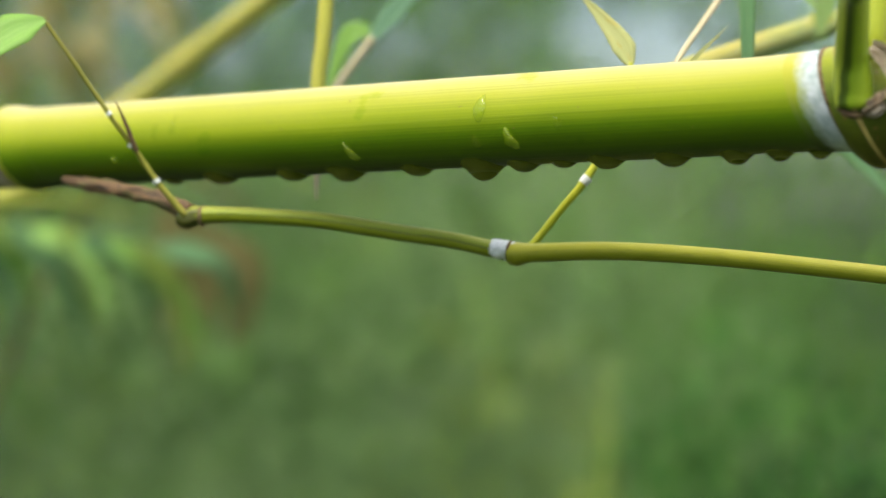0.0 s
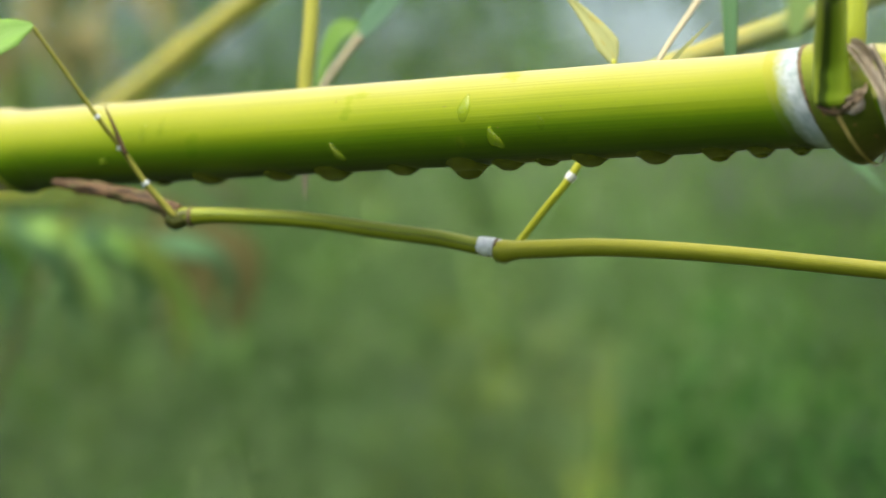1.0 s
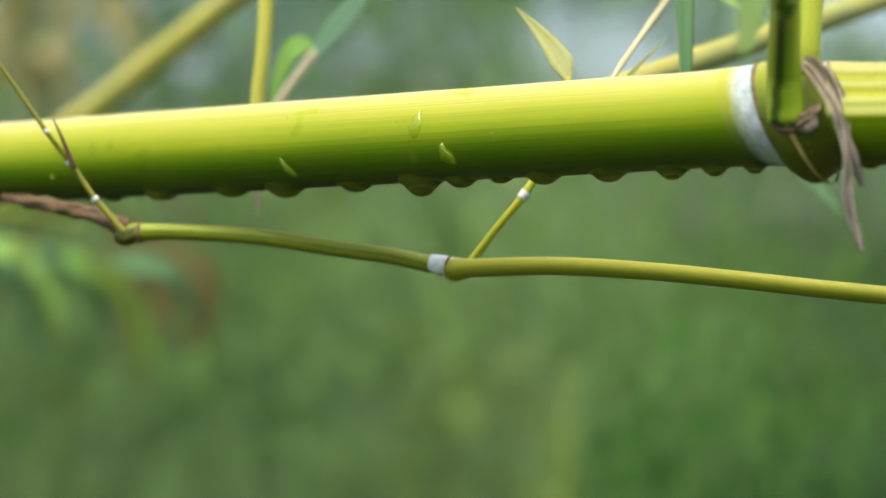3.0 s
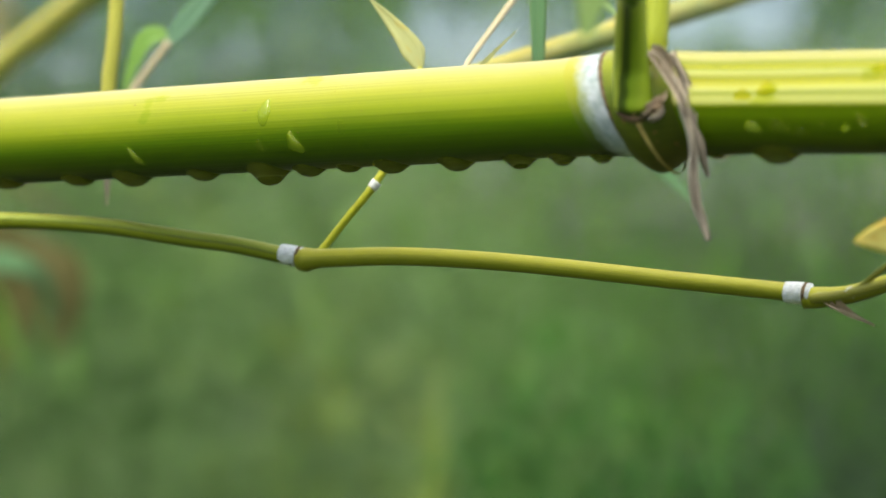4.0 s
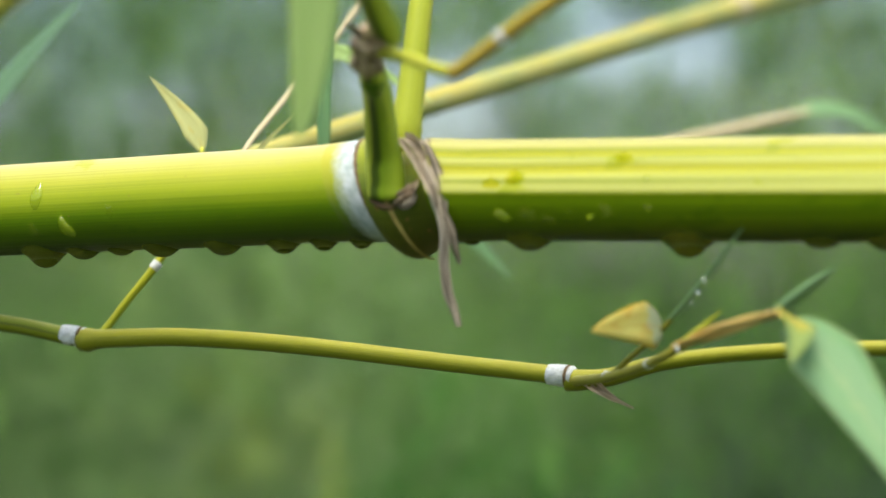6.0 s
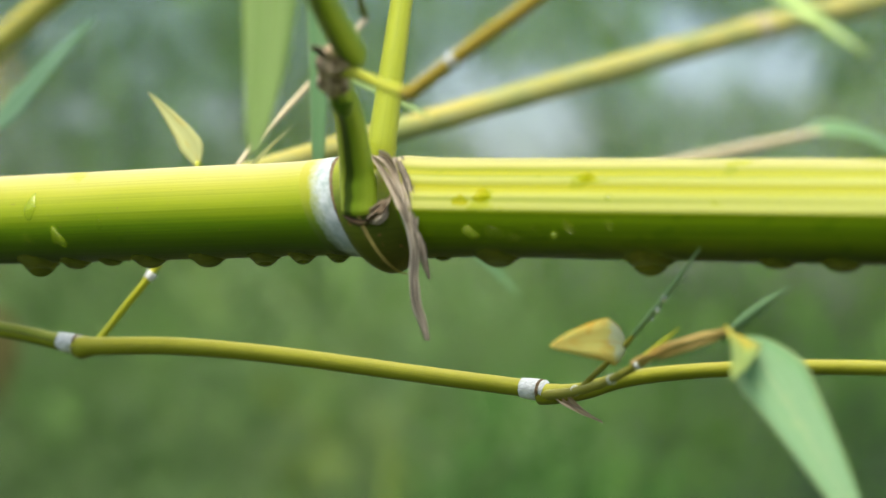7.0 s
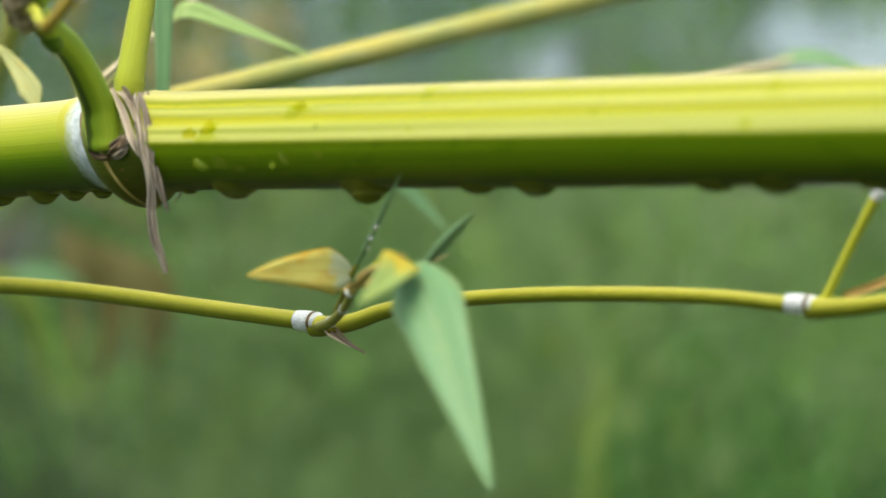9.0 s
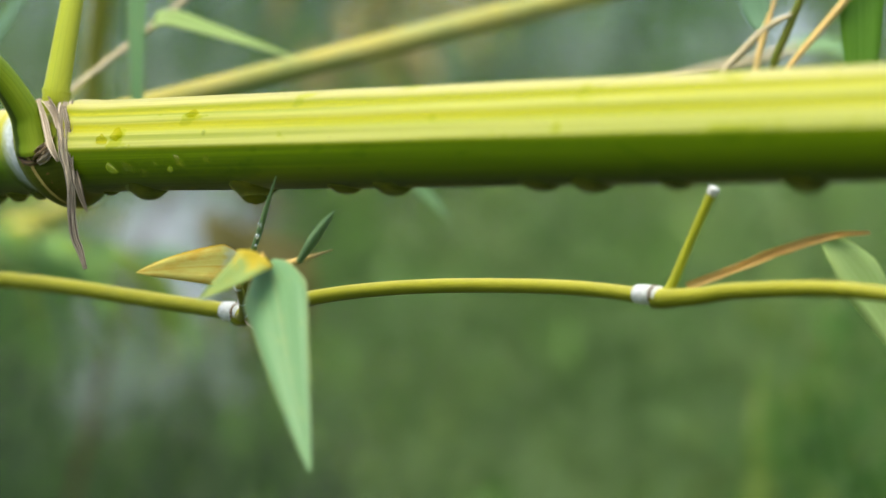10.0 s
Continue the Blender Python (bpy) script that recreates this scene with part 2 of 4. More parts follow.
DRY_PALE = plain_material("pale_dry_sheath", (0.18, 0.14, 0.09), (0.66, 0.57, 0.42), 6, 60, 0.85, 0.8, 0.0006, third=(0.3, 0.25, 0.17))
PAPERY = plain_material("papery_scale", (0.12, 0.075, 0.035), (0.62, 0.48, 0.3), 8, 500, 0.85, 0.8, 0.0006, span=(0.38, 0.62))
DRY_ORANGE = plain_material("orange_sheath", (0.46, 0.29, 0.06), (0.7, 0.53, 0.18), 10, 90, 0.65, 0.4, third=(0.44, 0.42, 0.14))
RUST = plain_material("rusty_sheath", (0.54, 0.36, 0.09), (0.72, 0.52, 0.19), 8, 90, 0.65, 0.4, third=(0.46, 0.36, 0.12), span=(0.38, 0.62))
DRY_BROWN = plain_material("brown_husk", (0.02, 0.012, 0.005), (0.2, 0.11, 0.04), 10, 260, 0.75, 0.6, third=(0.08, 0.09, 0.015))
DRY_LEAF = plain_material("withered_leaf", (0.14, 0.125, 0.03), (0.23, 0.2, 0.06), 8, 60, 0.7, third=(0.16, 0.17, 0.05))
TAN = plain_material("tan_twig", (0.36, 0.3, 0.16), (0.55, 0.48, 0.28), 10, 120, 0.7, 0.4)


def leaf_material(name, lo, hi, stain=None, stain_at=0.55, rough=0.45, through_light=0.35, margin=None, stain_size=(2.6, 150), stain_soft=0.09, base=None, base_to=0.008):
    m, t, b = nodes_of(name)
    vein = ramp(t, uv_noise(t, 34, 6, 2), [(0.35, lo), (0.65, hi)])
    col = vein
    if stain:
        blot = ramp(t, uv_noise(t, *stain_size, 5, 0.65), [(stain_at - stain_soft, (0, 0, 0)), (stain_at + stain_soft, (1, 1, 1))])
        col = mix(t, blot, col, stain)
    if base:
        uv = t.nodes.new("ShaderNodeUVMap")
        sep = t.nodes.new("ShaderNodeSeparateXYZ")
        t.links.new(uv.outputs[0], sep.inputs[0])
        along = add(t, "MapRange", **{"From Max": base_to * 2})
        t.links.new(sep.outputs[1], along.inputs[0])
        drift = t.nodes.new("ShaderNodeMath")
        t.links.new(along.outputs[0], drift.inputs[0]), t.links.new(uv_noise(t, 3, 160, 3), drift.inputs[1])
        col = mix(t, ramp(t, drift.outputs[0], [(0.75, (1, 1, 1)), (1.15, (0, 0, 0))]), col, base)
    if margin:
        uv = t.nodes.new("ShaderNodeUVMap")
        sep = t.nodes.new("ShaderNodeSeparateXYZ")
        t.links.new(uv.outputs[0], sep.inputs[0])
        rim = ramp(t, sep.outputs[0], [(0.0, (1, 1, 1)), (0.06, (0, 0, 0)), (0.47, (0, 0, 0)), (0.5, (0.55, 0.55, 0.55)), (0.53, (0, 0, 0)), (0.94, (0, 0, 0)), (1.0, (1, 1, 1))])
        col = mix(t, rim, col, margin)
    t.links.new(col, b.inputs["Base Color"])
    b.inputs["Roughness"].default_value = rough
    b.inputs["Specular IOR Level"].default_value = 0.3
    bump(t, b, uv_noise(t, 40, 4, 2), 0.25, 0.0002)
    tr = t.nodes.new("ShaderNodeBsdfTranslucent")
    t.links.new(col, tr.inputs[0])
    ms = add(t, "MixShader", Fac=through_light)
    t.links.new(b.outputs[0], ms.inputs[1]), t.links.new(tr.outputs[0], ms.inputs[2])
    t.links.new(ms.outputs[0], t.nodes["Material Output"].inputs[0])
    return m


LEAF = leaf_material("bluish_green_leaf", (0.14, 0.3, 0.11), (0.2, 0.365, 0.16), (0.21, 0.35, 0.13), 0.6, margin=(0.28, 0.36, 0.15))
LEAF_BLUE = leaf_material("blue_green_leaf", (0.24, 0.44, 0.24), (0.34, 0.54, 0.34), through_light=0.45)
LEAF_DEEP = leaf_material("deep_green_leaf", (0.09, 0.24, 0.012), (0.15, 0.32, 0.03), through_light=0.35)
LEAF_MID = leaf_material("green_leaf", (0.2, 0.4, 0.06), (0.34, 0.56, 0.12), through_light=0.45)
LEAF_TEAL = leaf_material("rolled_leaf", (0.1, 0.2, 0.075), (0.2, 0.33, 0.15), through_light=0.1)
LEAF_PALE = leaf_material("pale_leaf", (0.5, 0.53, 0.18), (0.64, 0.65, 0.3), (0.6, 0.5, 0.12), 0.6, through_light=0.45)
LEAF_SOFT = leaf_material("soft_green_leaf", (0.5, 0.68, 0.2), (0.66, 0.8, 0.36), through_light=0.5)
LEAF_TURNING = leaf_material("turning_leaf", (0.26, 0.38, 0.08), (0.38, 0.48, 0.16), (0.5, 0.44, 0.06), 0.62, base=(0.56, 0.45, 0.04), base_to=0.010)
LEAF_OLIVE = leaf_material("olive_leaf", (0.2, 0.31, 0.04), (0.3, 0.41, 0.08), through_light=0.35, margin=(0.42, 0.44, 0.16))
LEAF_YELLOW = leaf_material("withering_leaf", (0.7, 0.66, 0.15), (0.78, 0.74, 0.26), (0.68, 0.42, 0.03), 0.6, through_light=0.55, margin=(0.66, 0.44, 0.03), stain_size=(2.4, 130), stain_soft=0.16, base=(0.74, 0.77, 0.5), base_to=0.006)


def foliage_material(name, colours, size):
    """Leaves of a thicket: hue drifts from bush to bush and from leaf to leaf."""
    m, t, b = nodes_of(name)
    col = ramp(t, place_noise(t, size, 2), colours)
    g = t.nodes.new("ShaderNodeNewGeometry")
    each = ramp(t, g.outputs["Random Per Island"], [(0.0, (0.82, 0.84, 0.8)), (1.0, (1.0, 1.0, 1.0))])
    col = mix(t, 1.0, col, each, "MULTIPLY")
    t.links.new(col, b.inputs["Base Color"])
    b.inputs["Roughness"].default_value = 0.65
    b.inputs["Specular IOR Level"].default_value = 0.08
    tr = t.nodes.new("ShaderNodeBsdfTranslucent")
    t.links.new(col, tr.inputs[0])
    ms = add(t, "MixShader", Fac=0.35)
    t.links.new(b.outputs[0], ms.inputs[1]), t.links.new(tr.outputs[0], ms.inputs[2])
    t.links.new(ms.outputs[0], t.nodes["Material Output"].inputs[0])
    return m


THICKET = foliage_material("thicket_leaves", [(0.36, (0.022, 0.088, 0.008)), (0.455, (0.08, 0.205, 0.026)), (0.53, (0.17, 0.325, 0.068)), (0.59, (0.215, 0.36, 0.1)), (0.67, (0.3, 0.385, 0.055))], 1.5)
HEDGE = foliage_material("far_hedge_leaves", [(0.3, (0.06, 0.12, 0.034)), (0.5, (0.11, 0.19, 0.065)), (0.7, (0.15, 0.22, 0.1))], 0.9)

WATER, wt, wb = nodes_of("water")
wb.inputs["Base Color"].default_value = (0.86, 0.93, 0.66, 1)
wb.inputs["Transmission Weight"].default_value = 1.0
wb.inputs["IOR"].default_value = 1.333
wb.inputs["Roughness"].default_value = 0.0

# a diffuse olive share stands in for skin colour and light refracted by the drops
w_olive_fill, w_both = add(wt, "BsdfDiffuse", Color=(0.19, 0.21, 0.02, 1)), add(wt, "MixShader", Fac=0.48)
wt.links.new(wb.outputs[0], w_both.inputs[1]), wt.links.new(w_olive_fill.outputs[0], w_both.inputs[2])
wt.links.new(w_both.outputs[0], wt.nodes["Material Output"].inputs[0])

# round beads, part white in themselves to paint in glints of sky
BEAD, bead_tree, bead = nodes_of("water_bead")
bead.inputs["Base Color"].default_value = (0.85, 0.92, 0.88, 1)
bead.inputs["Transmission Weight"].default_value = 0.8
bead.inputs["IOR"].default_value = 1.333
bead.inputs["Roughness"].default_value = 0.05

# thin drops on the skin: clear, with a mirror-like film
FILM = bpy.data.materials.new("water_film")
FILM.use_nodes = True
ft = FILM.node_tree
ft.nodes.remove(ft.nodes["Principled BSDF"])
f_clear, f_gloss = add(ft, "BsdfTransparent", Color=(0.97, 1.0, 0.94, 1)), add(ft, "BsdfGlossy", Roughness=0.07)
f_mix = ft.nodes.new("ShaderNodeMixShader")
for a, b in ((f_clear.outputs[0], f_mix.inputs[1]), (f_gloss.outputs[0], f_mix.inputs[2]), (f_mix.outputs[0], ft.nodes["Material Output"].inputs[0])):
    ft.links.new(a, b)
f_mix.inputs[0].default_value = 0.014
# this diffuse share paints in light that the water would gather on the skin
f_soft, f_both = add(ft, "BsdfDiffuse", Color=(0.42, 0.42, 0.03, 1)), add(ft, "MixShader", Fac=0.09)
ft.links.new(f_mix.outputs[0], f_both.inputs[1]), ft.links.new(f_soft.outputs[0], f_both.inputs[2])
ft.links.new(f_both.outputs[0], ft.nodes["Material Output"].inputs[0])

# a wet patch, which deepens the colour of the skin
WET = bpy.data.materials.new("wet_patch")
WET.use_nodes = True
WET.node_tree.nodes.remove(WET.node_tree.nodes["Principled BSDF"])
WET.node_tree.links.new(add(WET.node_tree, "BsdfTransparent", Color=(0.94, 0.93, 0.6, 1)).outputs[0], WET.node_tree.nodes["Material Output"].inputs[0])

# fuller drops, with more lime diffuse to paint in the light they would focus
FULL_DROP = FILM.copy()
FULL_DROP.name = "full_drop"
FULL_DROP.node_tree.nodes[f_both.name].inputs[0].default_value = 0.27
FULL_DROP.node_tree.nodes[f_mix.name].inputs[0].default_value = 0.05
FULL_DROP.node_tree.nodes[f_soft.name].inputs[0].default_value = (0.40, 0.52, 0.015, 1)

SOIL, st, sb = nodes_of("grassy_soil")
sc = ramp(st, place_noise(st, 3.0, 6), [(0.3, (0.018, 0.026, 0.007)), (0.5, (0.03, 0.05, 0.01)), (0.7, (0.05, 0.045, 0.02))])
st.links.new(sc, sb.inputs["Base Color"])
sb.inputs["Roughness"].default_value = 0.9
bump(st, sb, place_noise(st, 40.0, 4), 0.6, 0.02)


# ---------------------------------------------------------------- shapes
def part(name, geo, material, parent=None, label=""):
    """One mesh object from (vertices, faces, uv per vertex)."""
    verts, faces, uvs = geo
    me = bpy.data.meshes.new(name)
    me.from_pydata([tuple(v) for v in verts], [], faces)
    me.polygons.foreach_set("use_smooth", [True] * len(me.polygons))
    layer = me.uv_layers.new(name="UVMap")
    idx = np.empty(len(me.loops), dtype=np.int64)
    me.loops.foreach_get("vertex_index", idx)
    layer.data.foreach_set("uv", np.asarray(uvs, dtype=np.float32)[idx].ravel())
    me.materials.append(material)
    me.update()
    ob = new(name, me)
    if parent:
        ob.parent = parent
        ob.matrix_parent_inverse = parent.matrix_world.inverted()
    if label:
        tagged(ob, label)
    return ob


def thing(name, at, label, category, group="", kind=""):
    ob = new(name)
    ob.empty_display_size = 0.01
    ob.location = at
    bpy.context.view_layer.update()
    ob.matrix_world = Matrix.Translation(at)
    return tagged(ob, label, category, group, kind)


def glide(points, values, n):
    """Catmull-Rom through the points, with the values carried along: n samples, evenly by length."""
    p = np.array(points, float)
    v = np.array(values, float)
    q = np.vstack([2 * p[0] - p[1], p, 2 * p[-1] - p[-2]])
    out, val = [], []
    for i in range(len(p) - 1):
        a, b, c, d = q[i], q[i + 1], q[i + 2], q[i + 3]
        for t in np.linspace(0, 1, 24, endpoint=False):
            out.append(0.5 * (2 * b + (c - a) * t + (2 * a - 5 * b + 4 * c - d) * t * t + (3 * b - a - 3 * c + d) * t ** 3))
            val.append(v[i] + (v[i + 1] - v[i]) * t)
    out.append(p[-1]), val.append(v[-1])
    out, val = np.array(out), np.array(val)
    s = np.r_[0, np.cumsum(np.linalg.norm(np.diff(out, axis=0), axis=1))]
    at = np.linspace(0, s[-1], n)
    return np.stack([np.interp(at, s, out[:, k]) for k in range(3)], 1), np.interp(at, s, val), at


def tube(points, radii, n=40, segs=20, rough=0.0, cap=True, profile=None):
    """A round stem along a smooth line; u goes round it from its top side, v along it in metres."""
    c, r, s = glide(points, radii, n)
    d = np.gradient(c, axis=0)
    d /= np.linalg.norm(d, axis=1)[:, None]
    ref = np.array([0, 0, 1.0]) if abs(d[:, 2]).mean() < 0.9 else np.array([0, 1.0, 0])
    verts, uvs, faces = [], [], []
    for i in range(n):
        side = np.cross(d[i], ref)
        side /= np.linalg.norm(side)
        up = np.cross(side, d[i])
        for k in range(segs + 1):
            f = 2 * math.pi * k / segs
            rr = r[i] * (profile(s[i], f) if profile else 1.0)
            if rough:
                rr *= 1 + rough * noise.noise(Vector((math.cos(f) * 1.5, math.sin(f) * 1.5, s[i] * 300)))
            verts.append(c[i] + rr * (math.cos(f) * up + math.sin(f) * side))
            uvs.append((k / segs, s[i]))
    w = segs + 1
    for i in range(n - 1):
        for k in range(segs):
            a = i * w + k
            faces.append((a, a + w, a + w + 1, a + 1))
    if cap:
        for i, e in ((0, -1), (n - 1, 1)):
            verts.append(c[i] + d[i] * r[i] * 0.3 * e)
            uvs.append((0.5, s[i]))
            for k in range(segs):
                a = i * w + k
                faces.append((a, a + 1, len(verts) - 1) if e < 0 else (a + 1, a, len(verts) - 1))
    return verts, faces, uvs


def blade(points, width, face, fold=0.25, thick=0.00018, n=26, blunt=0.35, taper=0.85, wave=0.0, twist=0.0):
    """A lance-shaped leaf along a line from its base to its tip, folded along the midrib. face: which way its upper side looks."""
    c, _, s = glide(points, [0] * len(points), n)
    d = np.gradient(c, axis=0)
    d /= np.linalg.norm(d, axis=1)[:, None]
    verts, uvs, faces = [], [], []
    cols = (-1.0, -0.5, 0.0, 0.5, 1.0)
    for side in (0, 1):
        for i in range(n):
            t = i / (n - 1)
            w = width * 0.5 * max(0.03, min(1.0, (t / 0.22 + 0.08) ** blunt if t < 0.22 else 1.0) * (1 - max(0, t - 0.22) / 0.78) ** taper)
            fa = Vector(face) if not twist else Matrix.Rotation(twist * t, 3, Vector(d[i])) @ Vector(face)
            across = np.cross(d[i], np.array(fa))
            across /= np.linalg.norm(across)
            nor = np.cross(across, d[i])
            for q in cols:
                lift = fold * w * abs(q) + wave * w * math.sin(9 * t + 2 * q) * abs(q)
                verts.append(c[i] + across * q * w + nor * (lift - side * thick))
                uvs.append((0.5 + q * 0.5, s[i]))
    m = len(cols)
    for side in (0, 1):
        o = side * n * m
        for i in range(n - 1):
            for k in range(m - 1):
                a = o + i * m + k
                f = (a, a + 1, a + m + 1, a + m)
                faces.append(f if side == 0 else f[::-1])
    o = n * m
    for i in range(n - 1):
        for k, flip in ((0, False), (m - 1, True)):
            a = i * m + k
            f = (a, a + m, o + a + m, o + a)
            faces.append(f[::-1] if flip else f)
    return verts, faces, uvs


def strip(points, widths, face, thick=0.0004, n=36, curl=0.6, crinkle=0.25, seed=1):
    """A torn, crumpled strip of dry sheath."""
    c, w, s = glide(points, widths, n)
    d = np.gradient(c, axis=0)
    d /= np.linalg.norm(d, axis=1)[:, None]
    verts, uvs, faces = [], [], []
    m = 25
    for side in (0, 1):
        for i in range(n):
            across = np.cross(d[i], np.array(face, float))
            across /= np.linalg.norm(across)
            nor = np.cross(across, d[i])
            for k in range(m):
                q = 2 * k / (m - 1) - 1
                z = noise.noise(Vector((q * 2.2 + seed, s[i] * 160, seed))) * crinkle * w[i] * 2 + curl * w[i] * q * q + 0.11 * w[i] * math.sin(15 * q + seed + s[i] * 60) + 0.06 * w[i] * math.sin(31 * q + seed * 2 + s[i] * 40)
                e = 1 + 0.25 * noise.noise(Vector((seed * 3.1 + q, s[i] * 260, 4.0)))
                verts.append(c[i] + across * q * w[i] * 0.5 * e + nor * (z - side * thick))
                uvs.append((0.5 + q * 0.5, s[i]))
    for side in (0, 1):
        o = side * n * m
        for i in range(n - 1):
            for k in range(m - 1):
                a = o + i * m + k
                f = (a, a + 1, a + m + 1, a + m)
                faces.append(f if side == 0 else f[::-1])
    o = n * m
    for i in range(n - 1):
        for k, flip in ((0, False), (m - 1, True)):
            a = i * m + k
            f = (a, a + m, o + a + m, o + a)
            faces.append(f[::-1] if flip else f)
    for k in range(m - 1):
        faces.append((k, k + o, k + o + 1, k + 1))
        a = (n - 1) * m + k
        faces.append((a, a + 1, a + o + 1, a + o))
    return verts, faces, uvs


# ---------------------------------------------------------------- ground
def ground_sheet():
    verts, faces, uvs = [], [], []
    n, half = 60, 400.0
    line = [math.copysign(abs(k / (n / 2) - 1) ** 3 * half, k - n / 2) for k in range(n + 1)]
    for y in line:
        for x in line:
            r = math.hypot(x, y)
            verts.append((x, y, 0.04 * noise.noise(Vector((x * 0.8, y * 0.8, 0))) * min(1, 20 / (r + 1)) - 0.03))
            uvs.append((x, y))
    w = n + 1
    for i in range(n):
        for k in range(n):
            faces.append((i * w + k, i * w + k + 1, (i + 1) * w + k + 1, (i + 1) * w + k))
    return verts, faces, uvs


tagged(part("ground", ground_sheet(), SOIL), "damp green and brown grassy soil", "ground", kind="structure")

# ---------------------------------------------------------------- the main stalk
AX = [Vector((-0.09, 0.0661, 1.2284)), Vector((0.074, -0.0491, 1.2314)), Vector((0.23, -0.1318, 1.2279))]
RAD = 0.009
X_SCAR, X_LEFT, X_RIGHT = 0.0735, -0.0957, 0.318


def axis_at(x):
    """The middle of the culm where it crosses the plane x, with a soft bend at the node."""
    a, n, b = AX
    f = (x - n.x) / (n.x - a.x) if x < n.x else (x - n.x) / (b.x - n.x)
    y = n.y + f * ((n.y - a.y) if x < n.x else (b.y - n.y))
    z = n.z + f * ((n.z - a.z) if x < n.x else (b.z - n.z))
    return np.array([x, y, z])


def grooved(f, along):
    """Cross-section above a branch: a flattened, ridged face that ends in a sharp lower edge."""
    deg = math.degrees(f) % 360
    k = min(1.0, max(0.0, along / 0.012))
    out = 0.0
    if 26 < deg < 97:
        # a flat face between two ridges, as on the side of a bamboo joint that carried a branch
        w = (deg - 26) / 71
        out -= 0.075 * math.sin(math.pi * w ** 1.08) ** 1.4
        out -= sum(a * math.exp(-((deg - b) / c) ** 2) for a, b, c in ((0.03, 43, 5.0), (0.022, 68, 6.0)))
        out += sum(a * math.exp(-((deg - b) / 2.0) ** 2) for a, b in ((0.008, 52), (0.006, 58), (0.008, 80), (0.006, 88)))
    out += 0.02 * math.exp(-((deg - 96) / 5.0) ** 2)
    out -= 0.014 * math.exp(-((deg - 118) / 14.0) ** 2)
    return 1 + k * out


def culm_slice(x0, x1, n, segs=144, swell=None, groove=None, tilt=0.0034, end_lift=0.0):
    """A length of culm between two planes; near a node the rings lean over by tilt."""
    verts, uvs, faces = [], [], []
    s = 0.0
    last = None
    for i in range(n):
        x = x0 + (x1 - x0) * i / (n - 1)
        c = axis_at(x)
        d = axis_at(x + 0.004) - axis_at(x - 0.004)
        d /= np.linalg.norm(d)
        if last is not None:
            s += float(np.linalg.norm(c - last))
        last = c
        side = np.cross(d, [0, 0, 1.0])
        side /= np.linalg.norm(side)
        up = np.cross(side, d)
        near = math.exp(-(((x - X_SCAR) / 0.02) ** 2)) + math.exp(-(((x - X_LEFT) / 0.02) ** 2))
        for k in range(segs + 1):
            f = 2 * math.pi * k / segs
            r = RAD * (swell(x, f) if swell else 1.0) * (grooved(f, x - X_SCAR) if groove else 1.0)
            r *= 1 + 0.006 * noise.noise(Vector((x * 60, math.cos(f) * 0.7, math.sin(f) * 0.7)))
            verts.append(c - d * tilt * near * math.cos(f) + r * (math.cos(f) * up + math.sin(f) * side))
            uvs.append((k / segs, s))
    w = segs + 1
    for i in range(n - 1):
        for k in range(segs):
            a = i * w + k
            faces.append((a, a + w, a + w + 1, a + 1))
    return verts, faces, uvs


stalk = thing("bamboo_stalk", (-1.35, 0.95, 0.0), "leaning yellow and green bamboo stalk with wet skin, twigs and leaves", "bamboo")


def below_node(at):
    return lambda x, f: 1 + 0.045 * math.exp(-(((x - at) / 0.006) ** 2)) - 0.012 * math.exp(-(((x - at + 0.014) / 0.007) ** 2))


def above_node(at):
    def swell(x, f):
        t = x - at
        low = 0.5 - 0.5 * math.cos(f)
        return 1 + (0.09 + 0.27 * low) * math.exp(-(((t - 0.0031) / 0.0036) ** 2)) * (1 if t > 0 else 0.3) + 0.02 * math.exp(-((t / 0.012) ** 2))
    return swell


BAND = 0.0056
part("internode", culm_slice(X_LEFT + 0.009, X_SCAR - BAND, 120, swell=below_node(X_SCAR)), CULM, stalk, "smooth yellow internode, green underneath with shade painted in")
part("wax_band", culm_slice(X_SCAR - BAND, X_SCAR, 8, swell=lambda x, f: 0.001 + below_node(X_SCAR)(x, f)), WAX_NODE, stalk, "powdery white wax ring below the node")
part("sheath_scar", culm_slice(X_SCAR, X_SCAR + 0.0007, 6, swell=lambda x, f: 1.085 + 0.01 * math.sin(31 * f)), SCAR, stalk, "thin dark brown scar line round the node")
part("node_ridge", culm_slice(X_SCAR + 0.0007, X_SCAR + 0.0105, 30, swell=above_node(X_SCAR)), NODE_GREEN, stalk, "swollen dark green node ridge")
part("node_line", culm_slice(X_SCAR + 0.0036, X_SCAR + 0.0042, 6, swell=lambda x, f: above_node(X_SCAR)(x, f) + 0.014, tilt=0.0056), EDGE, stalk, "fine pale brown edge along the node ridge")
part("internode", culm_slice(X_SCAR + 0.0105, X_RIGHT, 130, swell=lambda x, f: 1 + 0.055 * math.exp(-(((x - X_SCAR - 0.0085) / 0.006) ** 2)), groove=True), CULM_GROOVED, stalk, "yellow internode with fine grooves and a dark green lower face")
part("wax_band", culm_slice(X_LEFT - 0.0052, X_LEFT, 8, swell=lambda x, f: 1.0), DRY_PALE, stalk)
part("sheath_scar", culm_slice(X_LEFT, X_LEFT + 0.001, 6, swell=lambda x, f: 1.03), SCAR, stalk)
part("node_line", culm_slice(X_LEFT + 0.0012, X_LEFT + 0.0022, 6, swell=lambda x, f: 1.078), BRANCH_YELLOW, stalk, "yellow line along the node ridge")
